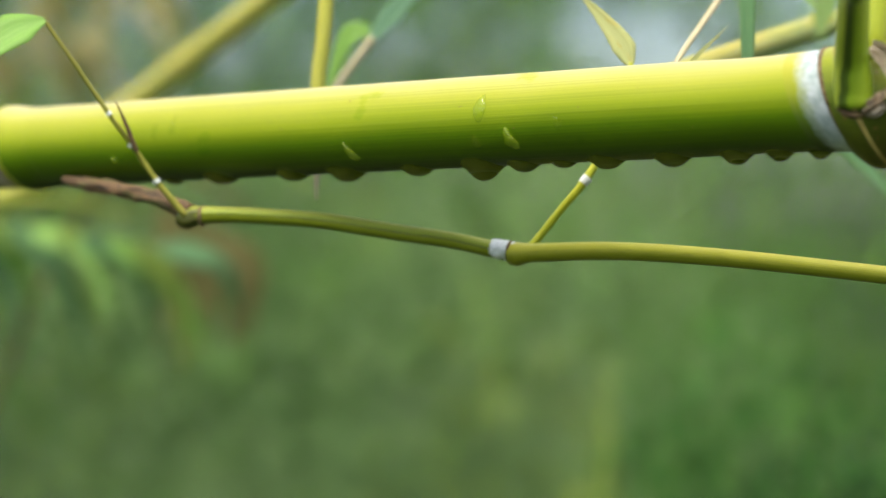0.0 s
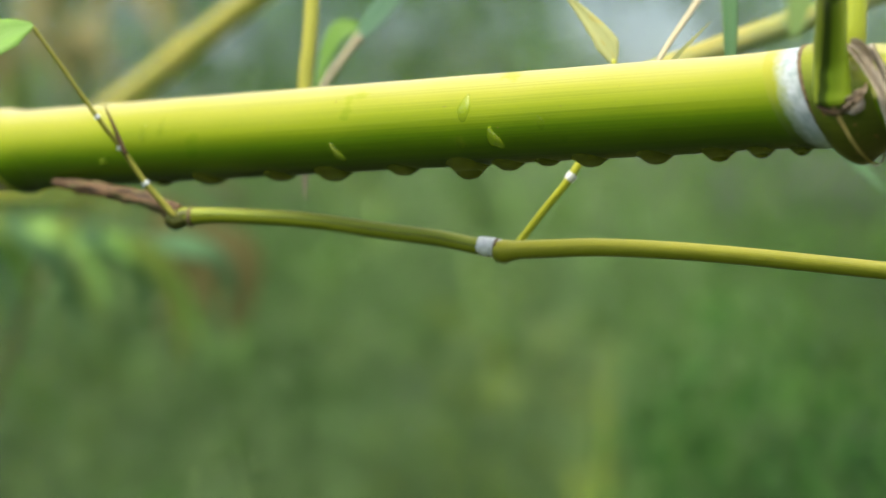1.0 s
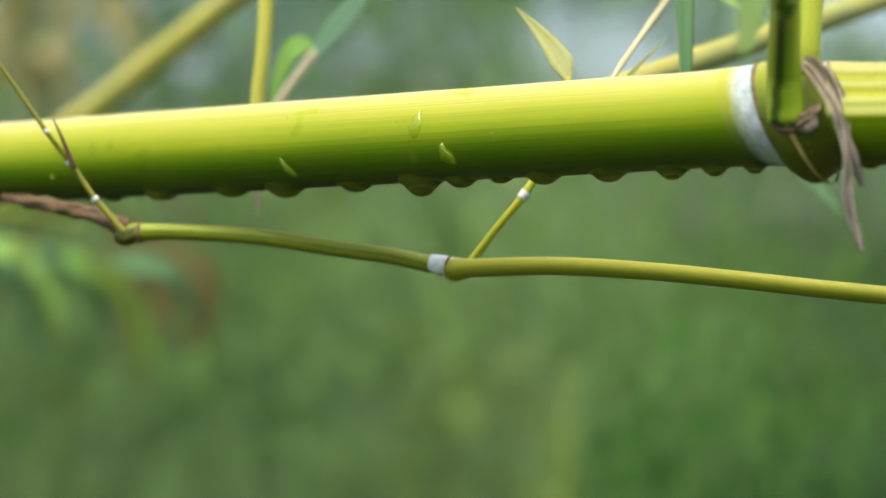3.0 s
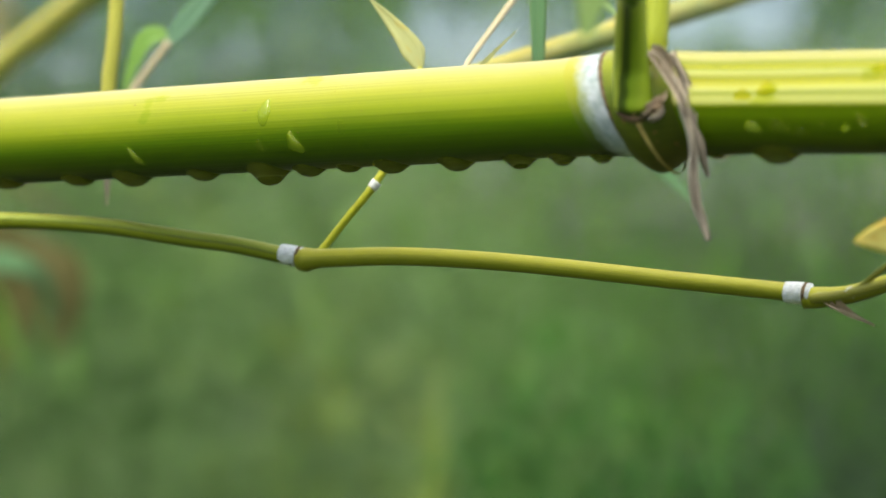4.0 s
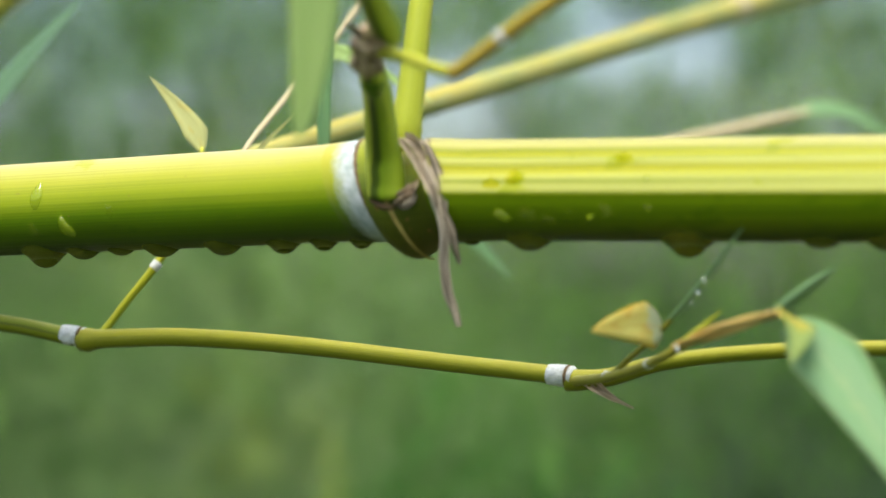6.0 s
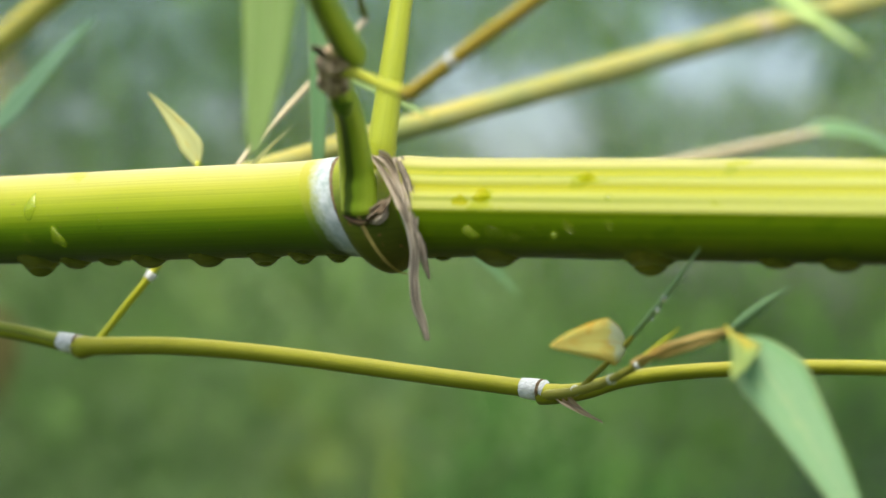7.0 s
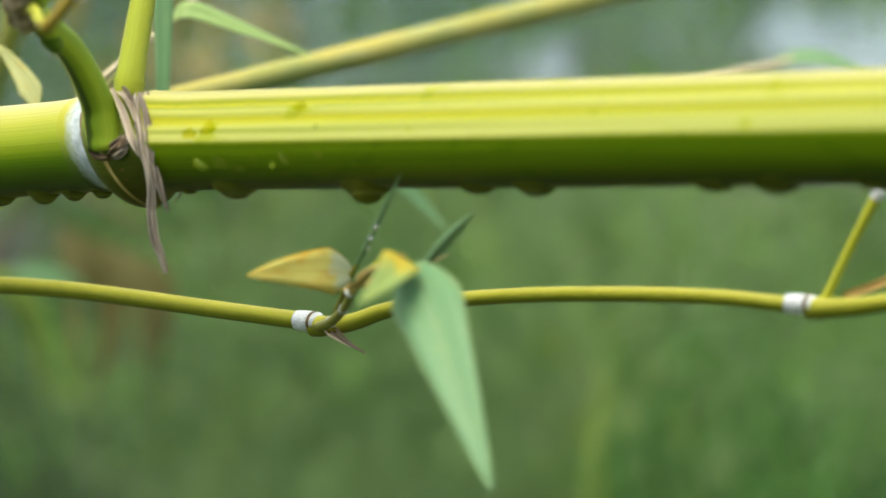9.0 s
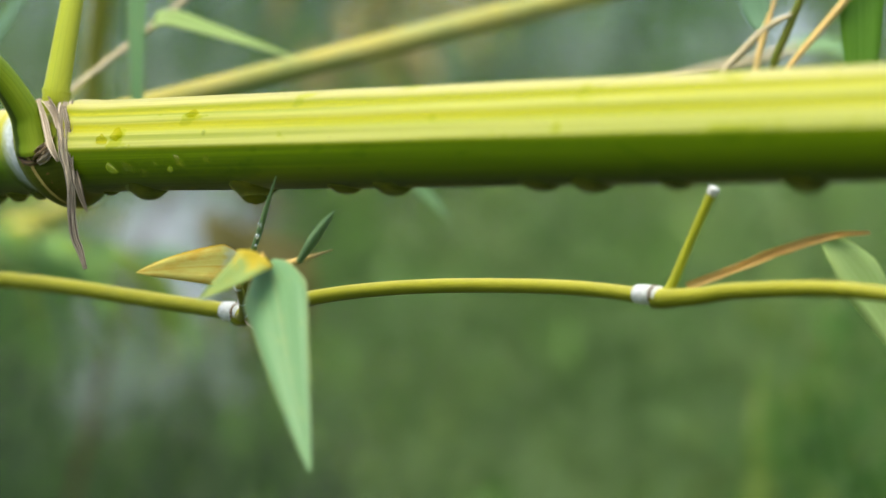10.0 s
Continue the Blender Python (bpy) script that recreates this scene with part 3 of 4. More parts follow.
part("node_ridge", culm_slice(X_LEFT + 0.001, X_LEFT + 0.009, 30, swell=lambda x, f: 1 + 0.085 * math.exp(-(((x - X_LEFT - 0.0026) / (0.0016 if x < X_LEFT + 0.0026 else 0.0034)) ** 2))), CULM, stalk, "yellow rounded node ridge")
# the rest of the stalk: down to its root, and on to its tip
left_end, right_end = axis_at(X_LEFT - 0.0052), axis_at(X_RIGHT)
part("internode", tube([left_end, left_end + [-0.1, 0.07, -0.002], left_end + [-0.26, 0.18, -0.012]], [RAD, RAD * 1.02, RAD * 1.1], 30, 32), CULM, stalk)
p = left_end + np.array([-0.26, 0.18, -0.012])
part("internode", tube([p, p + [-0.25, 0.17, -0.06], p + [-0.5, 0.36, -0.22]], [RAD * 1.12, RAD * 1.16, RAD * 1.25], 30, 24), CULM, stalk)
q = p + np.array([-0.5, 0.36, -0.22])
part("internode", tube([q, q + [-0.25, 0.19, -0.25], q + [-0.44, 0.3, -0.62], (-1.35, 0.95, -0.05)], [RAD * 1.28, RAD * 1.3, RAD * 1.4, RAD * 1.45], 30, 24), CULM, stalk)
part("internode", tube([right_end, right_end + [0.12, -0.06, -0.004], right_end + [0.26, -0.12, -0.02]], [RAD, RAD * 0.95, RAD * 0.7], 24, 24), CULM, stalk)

# ---------------------------------------------------------------- the thin twig under it
T0 = [(-0.0820, 0.0530, 1.2206), (-0.0740, 0.0460, 1.2190), (-0.0655, 0.0390, 1.2174), (-0.0580, 0.0335, 1.2154), (-0.0525, 0.0310, 1.2127)]
TA = [(-0.0525, 0.0310, 1.2127), (-0.0421, 0.0283, 1.2127), (-0.0252, 0.0239, 1.2116), (-0.0086, 0.0196, 1.2091), (0.0031, 0.0165, 1.2074), (0.0140, 0.0137, 1.2050)]
TB = [(0.0150, 0.0133, 1.2042), (0.0214, 0.0098, 1.2045), (0.0369, 0.0015, 1.2047), (0.0581, -0.0099, 1.2032), (0.0866, -0.0253, 1.1999), (0.1070, -0.0363, 1.1976)]
TC = [(0.1080, -0.0368, 1.1970), (0.1155, -0.0406, 1.1976), (0.1249, -0.0453, 1.2004), (0.1396, -0.0526, 1.2024), (0.1587, -0.0622, 1.2036), (0.1825, -0.0742, 1.2032), (0.1990, -0.0825, 1.2016)]
TD = [(0.2000, -0.0830, 1.2008), (0.2079, -0.0869, 1.2012), (0.2152, -0.0906, 1.2021), (0.2304, -0.0982, 1.2025), (0.2418, -0.1039, 1.2015), (0.262, -0.114, 1.199), (0.29, -0.127, 1.193)]

TA = [(x, y, z - 0.0004) for x, y, z in TA]
TC = [(x, y, z - 0.0003 - 0.0006 * max(0.0, min(1.0, (x - 0.13) / 0.03))) for x, y, z in TC]
TD = [(x, y, z - 0.0006) for x, y, z in TD]


def node_fat(at_ends, size=0.3, reach=0.0022):
    """A stem profile that swells at its start, as twigs do above a node."""
    return lambda s, f: 1 + size * math.exp(-(((s - 0.0015) / reach) ** 2)) * (1 + 0.5 * (0.5 - 0.5 * math.cos(f)))


def ring(at, way, r, length, material, parent, label=""):
    a, w = np.array(at), np.array(way) / np.linalg.norm(way)
    return part("node_band", tube([a - w * length / 2, a, a + w * length / 2], [r, r * 1.06, r * 1.08], 8, 20, rough=0.05), material, parent, label)


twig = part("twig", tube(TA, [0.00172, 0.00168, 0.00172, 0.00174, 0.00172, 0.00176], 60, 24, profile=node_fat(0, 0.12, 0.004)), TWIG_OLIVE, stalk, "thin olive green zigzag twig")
part("husk", tube(T0, [0.0010, 0.0016, 0.0017, 0.0017, 0.0022], 60, 20, rough=0.35), DRY_BROWN, twig, "cracked brown husk at the foot of the twig")
part("joint", tube([(-0.0548, 0.0312, 1.2120), (-0.0532, 0.0308, 1.2116), (-0.0515, 0.0304, 1.2120), (-0.0495, 0.0300, 1.2122)], [0.0014, 0.00195, 0.00195, 0.0017], 24, 20, rough=0.4), JOINT, twig, "dark knobbly joint at the foot of the twig")
ring((-0.0497, 0.0301, 1.2122), (0.01, -0.0027, 0), 0.00215, 0.0005, SCAR, twig)
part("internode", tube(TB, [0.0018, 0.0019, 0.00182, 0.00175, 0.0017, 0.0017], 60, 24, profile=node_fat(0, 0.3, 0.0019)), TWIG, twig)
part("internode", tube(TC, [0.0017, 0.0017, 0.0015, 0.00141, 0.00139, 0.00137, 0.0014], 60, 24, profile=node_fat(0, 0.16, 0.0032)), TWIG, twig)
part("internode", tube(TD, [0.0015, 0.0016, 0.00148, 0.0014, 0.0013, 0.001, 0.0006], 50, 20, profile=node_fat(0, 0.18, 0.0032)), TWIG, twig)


for at, way, r in (((0.0128, 0.0141, 1.2052), (0.0105, -0.0028, -0.0018), 0.00197), ((0.1064, -0.0360, 1.1977), (0.02, -0.011, -0.0023), 0.00195), ((0.1982, -0.0821, 1.2010), (0.016, -0.008, -0.0014), 0.0017)):
    ring(at, way, r, 0.0034, WAX, twig, "chalky white band at a joint")
    w = np.array(way) / np.linalg.norm(way)
    ring(np.array(at) + w * 0.0021, way, r * 1.05, 0.0005, SCAR, twig, "thin brown line round a joint")
    ring(np.array(at) + w * 0.0028, way, r * 1.0, 0.0007, WAX, twig)

# side shoot at the first joint, which runs up behind the stalk to a pale leaf
part("shoot", tube([(0.0172, 0.0143, 1.2045), (0.0195, 0.0165, 1.2060), (0.0250, 0.0145, 1.2129), (0.0301, 0.0126, 1.2192), (0.036, 0.0135, 1.229), (0.0385, 0.0145, 1.238), (0.0397, 0.015, 1.2435)], [0.0012, 0.0008, 0.0008, 0.00085, 0.0007, 0.0006, 0.0005], 50, 14), BRANCH_YELLOW, twig, "thin yellow side shoot")
ring((0.0302, 0.0128, 1.2193), (0.006, 0, 0.007), 0.00105, 0.0017, WAX, twig)
part("leaf", blade([(0.0396, 0.0150, 1.2428), (0.0374, 0.016, 1.2478), (0.0334, 0.017, 1.2532), (0.0288, 0.017, 1.2583)], 0.0052, (0.25, -1, 0.1), fold=0.35, blunt=0.6), LEAF_PALE, twig, "small pale yellow leaf")

# sprig at the foot of the twig, in front of the stalk
part("sprig", tube([(-0.0530, 0.0292, 1.2122), (-0.0590, 0.0280, 1.2193), (-0.0641, 0.0260, 1.2269), (-0.0685, 0.0230, 1.2332), (-0.0755, 0.0200, 1.2437), (-0.0811, 0.0180, 1.2519)], [0.0008, 0.00062, 0.00055, 0.00048, 0.00042, 0.0004], 60, 12, rough=0.2), SPRIG, twig, "fine olive sprig with jointed stem")
part("spike", tube([(-0.0630, 0.0255, 1.2255), (-0.0652, 0.0240, 1.2314), (-0.0671, 0.0230, 1.2358)], [0.0006, 0.0004, 0.0001], 20, 10), DRY_BROWN, twig, "dry brown spike")
for at, way, r in (((-0.0590, 0.0280, 1.2193), (-0.5, 0, 0.7), 0.00082), ((-0.0641, 0.0260, 1.2269), (-0.5, 0, 0.7), 0.00075), ((-0.0685, 0.0230, 1.2332), (-0.5, 0, 0.7), 0.0006)):
    ring(at, way, r, 0.0008, WAX, twig)
part("leaf", blade([(-0.0811, 0.0180, 1.2522), (-0.0852, 0.0160, 1.2503), (-0.0895, 0.0130, 1.2472), (-0.0966, 0.0080, 1.2415), (-0.1040, 0.0030, 1.2340)], 0.0090, (-0.1, -1, 0.5), fold=0.3, blunt=0.8, taper=0.7), LEAF_MID, twig, "fresh green leaf at the tip of the sprig")

# sprigs at the second joint
part("sprig", tube([(0.1090, -0.0385, 1.1968), (0.1137, -0.0501, 1.1977), (0.1165, -0.0585, 1.2010), (0.1205, -0.0700, 1.2062), (0.1222, -0.0725, 1.2088)], [0.0008, 0.00065, 0.00055, 0.0005, 0.0004], 40, 12, rough=0.2), SPRIG, twig, "fine brown and olive sprig")
part("leaf", tube([(0.1212, -0.0712, 1.2074), (0.1245, -0.0762, 1.2120), (0.1282, -0.0818, 1.2178), (0.1315, -0.0866, 1.2233)], [0.0004, 0.0006, 0.0005, 0.00008], 30, 10), LEAF_TEAL, twig, "tightly rolled dark green leaf")
part("leaf", blade([(0.1205, -0.0698, 1.2066), (0.1160, -0.076, 1.2070), (0.1105, -0.0835, 1.2068), (0.1056, -0.0898, 1.2061)], 0.0086, (0.5, -0.85, 0.2), fold=0.1, blunt=0.5, taper=0.75, wave=0.08), LEAF_YELLOW, twig, "withering yellow leaf with rusty blotches")
part("sprig", tube([(0.1090, -0.0380, 1.1966), (0.1137, -0.0510, 1.1976), (0.1186, -0.0667, 1.2002), (0.1222, -0.0805, 1.2033)], [0.0010, 0.0009, 0.0008, 0.0007], 50, 12, rough=0.15), SPRIG, twig, "jointed olive sprig")
part("sheath", strip([(0.1214, -0.0785, 1.2028), (0.1240, -0.0850, 1.2045), (0.1280, -0.0925, 1.2066), (0.1340, -0.1036, 1.2088)], [0.0013, 0.0016, 0.0015, 0.0011], (0.3, -0.9, 0.35), curl=0.7, crinkle=0.1, seed=17), DRY_ORANGE, twig, "orange and beige dry sheath round the sprig")
part("spike", tube([(0.1215, -0.079, 1.2030), (0.1248, -0.0822, 1.2062), (0.1282, -0.0850, 1.2095)], [0.0007, 0.0006, 0.0001], 20, 10), BRANCH_LIME, twig, "olive green bud tip")
for at, way, r in (((0.1137, -0.0503, 1.1977), (0.3, -0.8, 0.3), 0.0010), ((0.1186, -0.0667, 1.2002), (0.3, -0.9, 0.3), 0.0009), ((0.1218, -0.0800, 1.2031), (0.3, -0.9, 0.3), 0.0008)):
    ring(at, way, r, 0.0007, WAX, twig)
part("leaf", tube([(0.1354, -0.0855, 1.2078), (0.1387, -0.0893, 1.2110), (0.1420, -0.0930, 1.2140), (0.1453, -0.0966, 1.2167)], [0.0006, 0.0010, 0.0008, 0.0001], 30, 10), LEAF_TEAL, twig, "rolled bluish green leaf")
part("spike", tube([(0.1245, -0.0850, 1.2044), (0.1300, -0.0862, 1.2064), (0.1352, -0.0840, 1.2080), (0.1385, -0.0740, 1.2098)], [0.0007, 0.0008, 0.0006, 0.0001], 16, 8), DRY_ORANGE, twig)
part("leaf", blade([(0.1352, -0.1058, 1.2072), (0.1376, -0.1095, 1.2044), (0.1409, -0.1165, 1.1982), (0.1456, -0.1265, 1.1880), (0.1517, -0.1378, 1.1738)], 0.0118, (-0.1, -0.85, 0.5), fold=0.2, blunt=0.5, taper=0.8), LEAF, twig, "hanging bluish green bamboo leaf")
part("leaf", blade([(0.1342, -0.1060, 1.2088), (0.1345, -0.1130, 1.2072), (0.1328, -0.1215, 1.2043), (0.1303, -0.1290, 1.2014)], 0.0068, (0.45, -0.45, 0.75), fold=0.25, blunt=0.5, wave=0.1), LEAF_TURNING, twig, "small yellow and green leaf")
part("sheath", strip([(0.1108, -0.0394, 1.1963), (0.1128, -0.0405, 1.1951), (0.1158, -0.0422, 1.1934), (0.1194, -0.0444, 1.1917)], [0.0012, 0.0021, 0.0011, 0.0003], (0, -1, 0.4), thick=0.0003, crinkle=0.35, seed=5), DRY_PALE, twig, "torn dry sheath tip")

# stub, sheath and leaf at the third joint
part("shoot", tube([(0.2015, -0.0835, 1.2010), (0.2032, -0.0837, 1.2024), (0.2071, -0.0855, 1.2106), (0.2114, -0.0880, 1.2190)], [0.0011, 0.0009, 0.0008, 0.0009], 30, 12), BRANCH_YELLOW, twig, "bare yellow stub")
ring((0.2114, -0.0880, 1.2190), (0.0043, -0.002, 0.0084), 0.00095, 0.0014, WAX, twig)
part("sheath", strip([(0.2060, -0.0835, 1.2022), (0.2143, -0.0820, 1.2052), (0.2241, -0.0800, 1.2088), (0.2319, -0.0780, 1.2109), (0.2378, -0.0760, 1.2114)], [0.0012, 0.0016, 0.0016, 0.0012, 0.0004], (0.1, -0.9, 0.3), curl=0.5, crinkle=0.16, seed=9), RUST, twig, "orange brown dry sheath")
part("leaf", blade([(0.2300, -0.0785, 1.2102), (0.2345, -0.076, 1.2050), (0.2422, -0.0700, 1.1924), (0.2527, -0.0650, 1.1759)], 0.0092, (0.1, -0.8, 0.55), fold=0.2, blunt=0.5), LEAF_SOFT, twig, "pale green leaf behind the twig")

# ---------------------------------------------------------------- branches at the node
green = part("branch", tube([(0.0735, -0.0590, 1.2300), (0.0730, -0.0600, 1.2338), (0.0723, -0.0628, 1.2390), (0.0710, -0.0735, 1.2460), (0.0692, -0.0860, 1.2500), (0.0678, -0.0960, 1.2525)], [0.0036, 0.0034, 0.0030, 0.0026, 0.0024, 0.0026], 50, 28), BRANCH_GREEN, stalk, "dark green side branch")
part("bud", tube([(0.0689, -0.0845, 1.2500), (0.0692, -0.0842, 1.2491), (0.0696, -0.0830, 1.2478), (0.0700, -0.0812, 1.2465), (0.0702, -0.0795, 1.2458)], [0.0004, 0.0016, 0.0021, 0.0016, 0.0004], 20, 20), NODE_BUD, green, "flat dark green bud on the branch")
part("foot_scale", tube([(0.0734, -0.0618, 1.2392), (0.0738, -0.0608, 1.2370), (0.0741, -0.0593, 1.2351), (0.0741, -0.0573, 1.2334)], [0.0003, 0.0017, 0.0023, 0.0005], 24, 20), FOOT, green, "pale green oval swelling at the foot of the branch")
part("sheath", tube([(0.0682, -0.0925, 1.2495), (0.0684, -0.0960, 1.2515), (0.0682, -0.0995, 1.2535), (0.0672, -0.1020, 1.2545)], [0.0023, 0.0028, 0.0025, 0.0008], 40, 24, rough=0.45), PAPERY, green, "shrivelled brown sheath round a joint")
part("flake", strip([(0.0668, -0.1000, 1.2535), (0.0655, -0.1015, 1.2545), (0.0645, -0.1025, 1.2548)], [0.0014, 0.0012, 0.0005], (-0.2, -1, 0.3), crinkle=0.4, seed=14), DRY, green)
part("internode", tube([(0.0706, -0.0960, 1.2530), (0.0712, -0.0985, 1.2545), (0.0690, -0.1090, 1.2570), (0.0664, -0.1225, 1.2600), (0.064, -0.135, 1.264), (0.060, -0.15, 1.275)], [0.0022, 0.0026, 0.0025, 0.0023, 0.002, 0.001], 40, 20), BRANCH_GREEN, green)
part("twig", tube([(0.0700, -0.0975, 1.2515), (0.0735, -0.1065, 1.2495), (0.0770, -0.1165, 1.2470), (0.0797, -0.1230, 1.2455)], [0.0011, 0.0010, 0.0009, 0.0010], 24, 14), BRANCH_YELLOW, green, "thin yellow crooked twig")
part("twig", tube([(0.0795, -0.1228, 1.2453), (0.0810, -0.1240, 1.2460), (0.0899, -0.1320, 1.2525), (0.0985, -0.1390, 1.2585), (0.115, -0.15, 1.272)], [0.0013, 0.0011, 0.0012, 0.0012, 0.001], 36, 14), TWIG_AMBER, green, "olive and orange crooked twig")
ring((0.0868, -0.1292, 1.2502), (0.0089, -0.008, 0.0065), 0.0013, 0.0012, WAX, green)
part("leaf", blade([(0.0600, -0.1400, 1.285), (0.0592, -0.1385, 1.268), (0.0580, -0.1350, 1.248), (0.0562, -0.1320, 1.2345)], 0.0108, (0.05, -0.85, 0.6), fold=0.2, taper=0.5), LEAF_SOFT, green, "soft pale green hanging leaf")
part("bud_scale", strip([(0.0745, -0.0612, 1.2286), (0.0755, -0.0628, 1.2292), (0.0767, -0.0632, 1.2298), (0.0779, -0.0624, 1.2314), (0.0786, -0.0612, 1.2330)], [0.0008, 0.0022, 0.0026, 0.0020, 0.0006], (0, -0.9, -0.3), curl=-0.5, crinkle=0.6, n=44, seed=5), PAPERY, green, "crumpled papery bud scale under the branch")
part("bud_scale", strip([(0.0750, -0.0616, 1.2279), (0.0762, -0.0629, 1.2281), (0.0775, -0.0628, 1.2291), (0.0784, -0.0616, 1.2304)], [0.0006, 0.0016, 0.0018, 0.0006], (0, -0.9, -0.2), curl=-0.7, crinkle=0.5, n=40, seed=8), DRY_PALE, green, "pale curled rim of the bud scale")
part("base_scar", tube([(0.0698, -0.0578, 1.2308), (0.0707, -0.0596, 1.2292), (0.0722, -0.0607, 1.2281), (0.0738, -0.0612, 1.2278), (0.0752, -0.0610, 1.2282)], [0.0002, 0.0005, 0.0006, 0.0006, 0.0003], 28, 10, rough=0.4), DRY_BROWN, green, "dark scar round the foot of the branch")

yellow = part("branch", tube([(0.0768, -0.0540, 1.2365), (0.0769, -0.0560, 1.2405), (0.0775, -0.0555, 1.2455), (0.0792, -0.0530, 1.2590), (0.0806, -0.0505, 1.2700), (0.083, -0.046, 1.290), (0.088, -0.038, 1.33)], [0.0031, 0.0028, 0.0026, 0.0023, 0.0021, 0.002, 0.0014], 50, 24), BRANCH_LIME, stalk, "upright yellow green branch")
ring((0.0770, -0.0557, 1.2420), (0.001, 0.0, 0.006), 0.0028, 0.0010, BRANCH_LIME, yellow)

sheath = part("sheath", strip([(0.0797, -0.0572, 1.2400), (0.0809, -0.0612, 1.2357), (0.0819, -0.0637, 1.2310), (0.0827, -0.0645, 1.2265), (0.0831, -0.0645, 1.2234), (0.0831, -0.0640, 1.2184), (0.0835, -0.0640, 1.2134), (0.0846, -0.0637, 1.2103), (0.0857, -0.0640, 1.2068)], [0.0028, 0.0036, 0.0031, 0.0020, 0.0017, 0.0017, 0.0017, 0.0015, 0.0008], (0.3, -1, 0.1), curl=0.12, crinkle=0.16, n=110, seed=21), DRY, stalk, "grey brown dry sheath strip hanging from the node")
part("shred", strip([(0.0833, -0.0628, 1.2264), (0.0842, -0.0635, 1.2235), (0.0850, -0.0632, 1.2205), (0.0859, -0.0630, 1.2178)], [0.0010, 0.0015, 0.0012, 0.0003], (0.3, -1, 0.1), crinkle=0.2, seed=31), DRY, sheath, "short torn shred")
part("shred", strip([(0.0748, -0.0600, 1.2406), (0.0779, -0.0640, 1.2361), (0.0804, -0.0672, 1.2309), (0.0817, -0.0672, 1.2278)], [0.0005, 0.0011, 0.0014, 0.0005], (-0.2, -1, 0.1), crinkle=0.1, seed=37), DRY_PALE, sheath, "pale narrow strand")
part("shred", strip([(0.0764, -0.0590, 1.2402), (0.0778, -0.0606, 1.2392), (0.0790, -0.0614, 1.2372), (0.0798, -0.0625, 1.2345)], [0.0016, 0.0020, 0.0016, 0.0006], (-0.1, -1, 0.3), crinkle=0.4, n=40, seed=44), DRY_PALE, sheath, "crumpled flap under the yellow branch")
part("shred", strip([(0.0800, -0.0600, 1.2392), (0.0817, -0.0622, 1.2350), (0.0827, -0.0636, 1.2305), (0.0833, -0.0643, 1.2262)], [0.0008, 0.0012, 0.0011, 0.0004], (0.4, -1, 0.1), crinkle=0.15, n=40, seed=52), DRY, sheath, "narrow grey fibre along the sheath")

# ---------------------------------------------------------------- twigs and leaves close behind the stalk
hang = thing("hanging_stem", (-0.0210, 0.070, 1.42), "straight yellow stem hanging down with a pale broken end", "stem")
part("stem", tube([(-0.0269, 0.060, 1.2260), (-0.0269, 0.060, 1.2423), (-0.0251, 0.060, 1.2613), (-0.0235, 0.064, 1.32), (-0.0210, 0.070, 1.42)], [0.0016, 0.0017, 0.0017, 0.0017, 0.0017], 40, 16), STEM_GOLD, hang)
part("broken_end", tube([(-0.0268, 0.060, 1.2262), (-0.0270, 0.060, 1.2215), (-0.0272, 0.060, 1.2165)], [0.0009, 0.0007, 0.0002], 12, 10), DRY, hang, "frayed pale end")

back_twig = thing("leafy_twig", (0.0478, 0.0118, 1.2385), "thin tan twig with narrow green leaves behind the stalk", "twig")
part("stem", tube([(0.0470, 0.0118, 1.2385), (0.0486, 0.0118, 1.2433), (0.0562, 0.026, 1.2540), (0.0637, 0.040, 1.2640), (0.075, 0.06, 1.280)], [0.0006, 0.0006, 0.0007, 0.0008, 0.0008], 30, 12), TAN, back_twig)
part("leaf", blade([(0.0492, 0.0118, 1.2400), (0.0525, 0.0118, 1.2443), (0.0595, 0.0118, 1.2512)], 0.0012, (0.2, -1, 0.2), fold=0.4), LEAF_PALE, back_twig, "narrow pale leaf")
part("leaf", blade([(0.0640, 0.030, 1.300), (0.0645, 0.028, 1.278), (0.0648, 0.026, 1.2520), (0.0648, 0.026, 1.2330)], 0.0056, (0.15, -1, 0.1), fold=0.2, taper=0.5), LEAF, back_twig, "broad hanging green leaf")
part("stem", tube([(0.0640, 0.030, 1.3000), (0.070, 0.045, 1.293), (0.075, 0.06, 1.280)], [0.0005, 0.0006, 0.0008], 14, 10), TWIG_OLIVE, back_twig)

g2 = thing("leafy_twig", (-0.0330, 0.115, 1.232), "tan twig with a long bluish green leaf", "twig")
part("stem", tube([(-0.0330, 0.115, 1.232), (-0.0286, 0.115, 1.2397), (-0.0245, 0.115, 1.2469), (-0.0162, 0.115, 1.2580)], [0.0008, 0.0009, 0.0009, 0.001], 24, 12), TAN, g2)
part("leaf", blade([(-0.0165, 0.115, 1.2577), (-0.012, 0.113, 1.2627), (-0.0076, 0.111, 1.2677), (-0.001, 0.108, 1.2749), (0.009, 0.104, 1.285)], 0.0052, (0.25, -0.8, 0.5), fold=0.25, taper=0.6), LEAF_BLUE, g2, "long bluish green leaf")
part("leaf", blade([(-0.0170, 0.119, 1.2606), (-0.0216, 0.119, 1.2592), (-0.0249, 0.119, 1.2532), (-0.0280, 0.119, 1.2435)], 0.0052, (-0.3, -1, 0.2), fold=0.3), LEAF_MID, g2, "drooping green leaf")

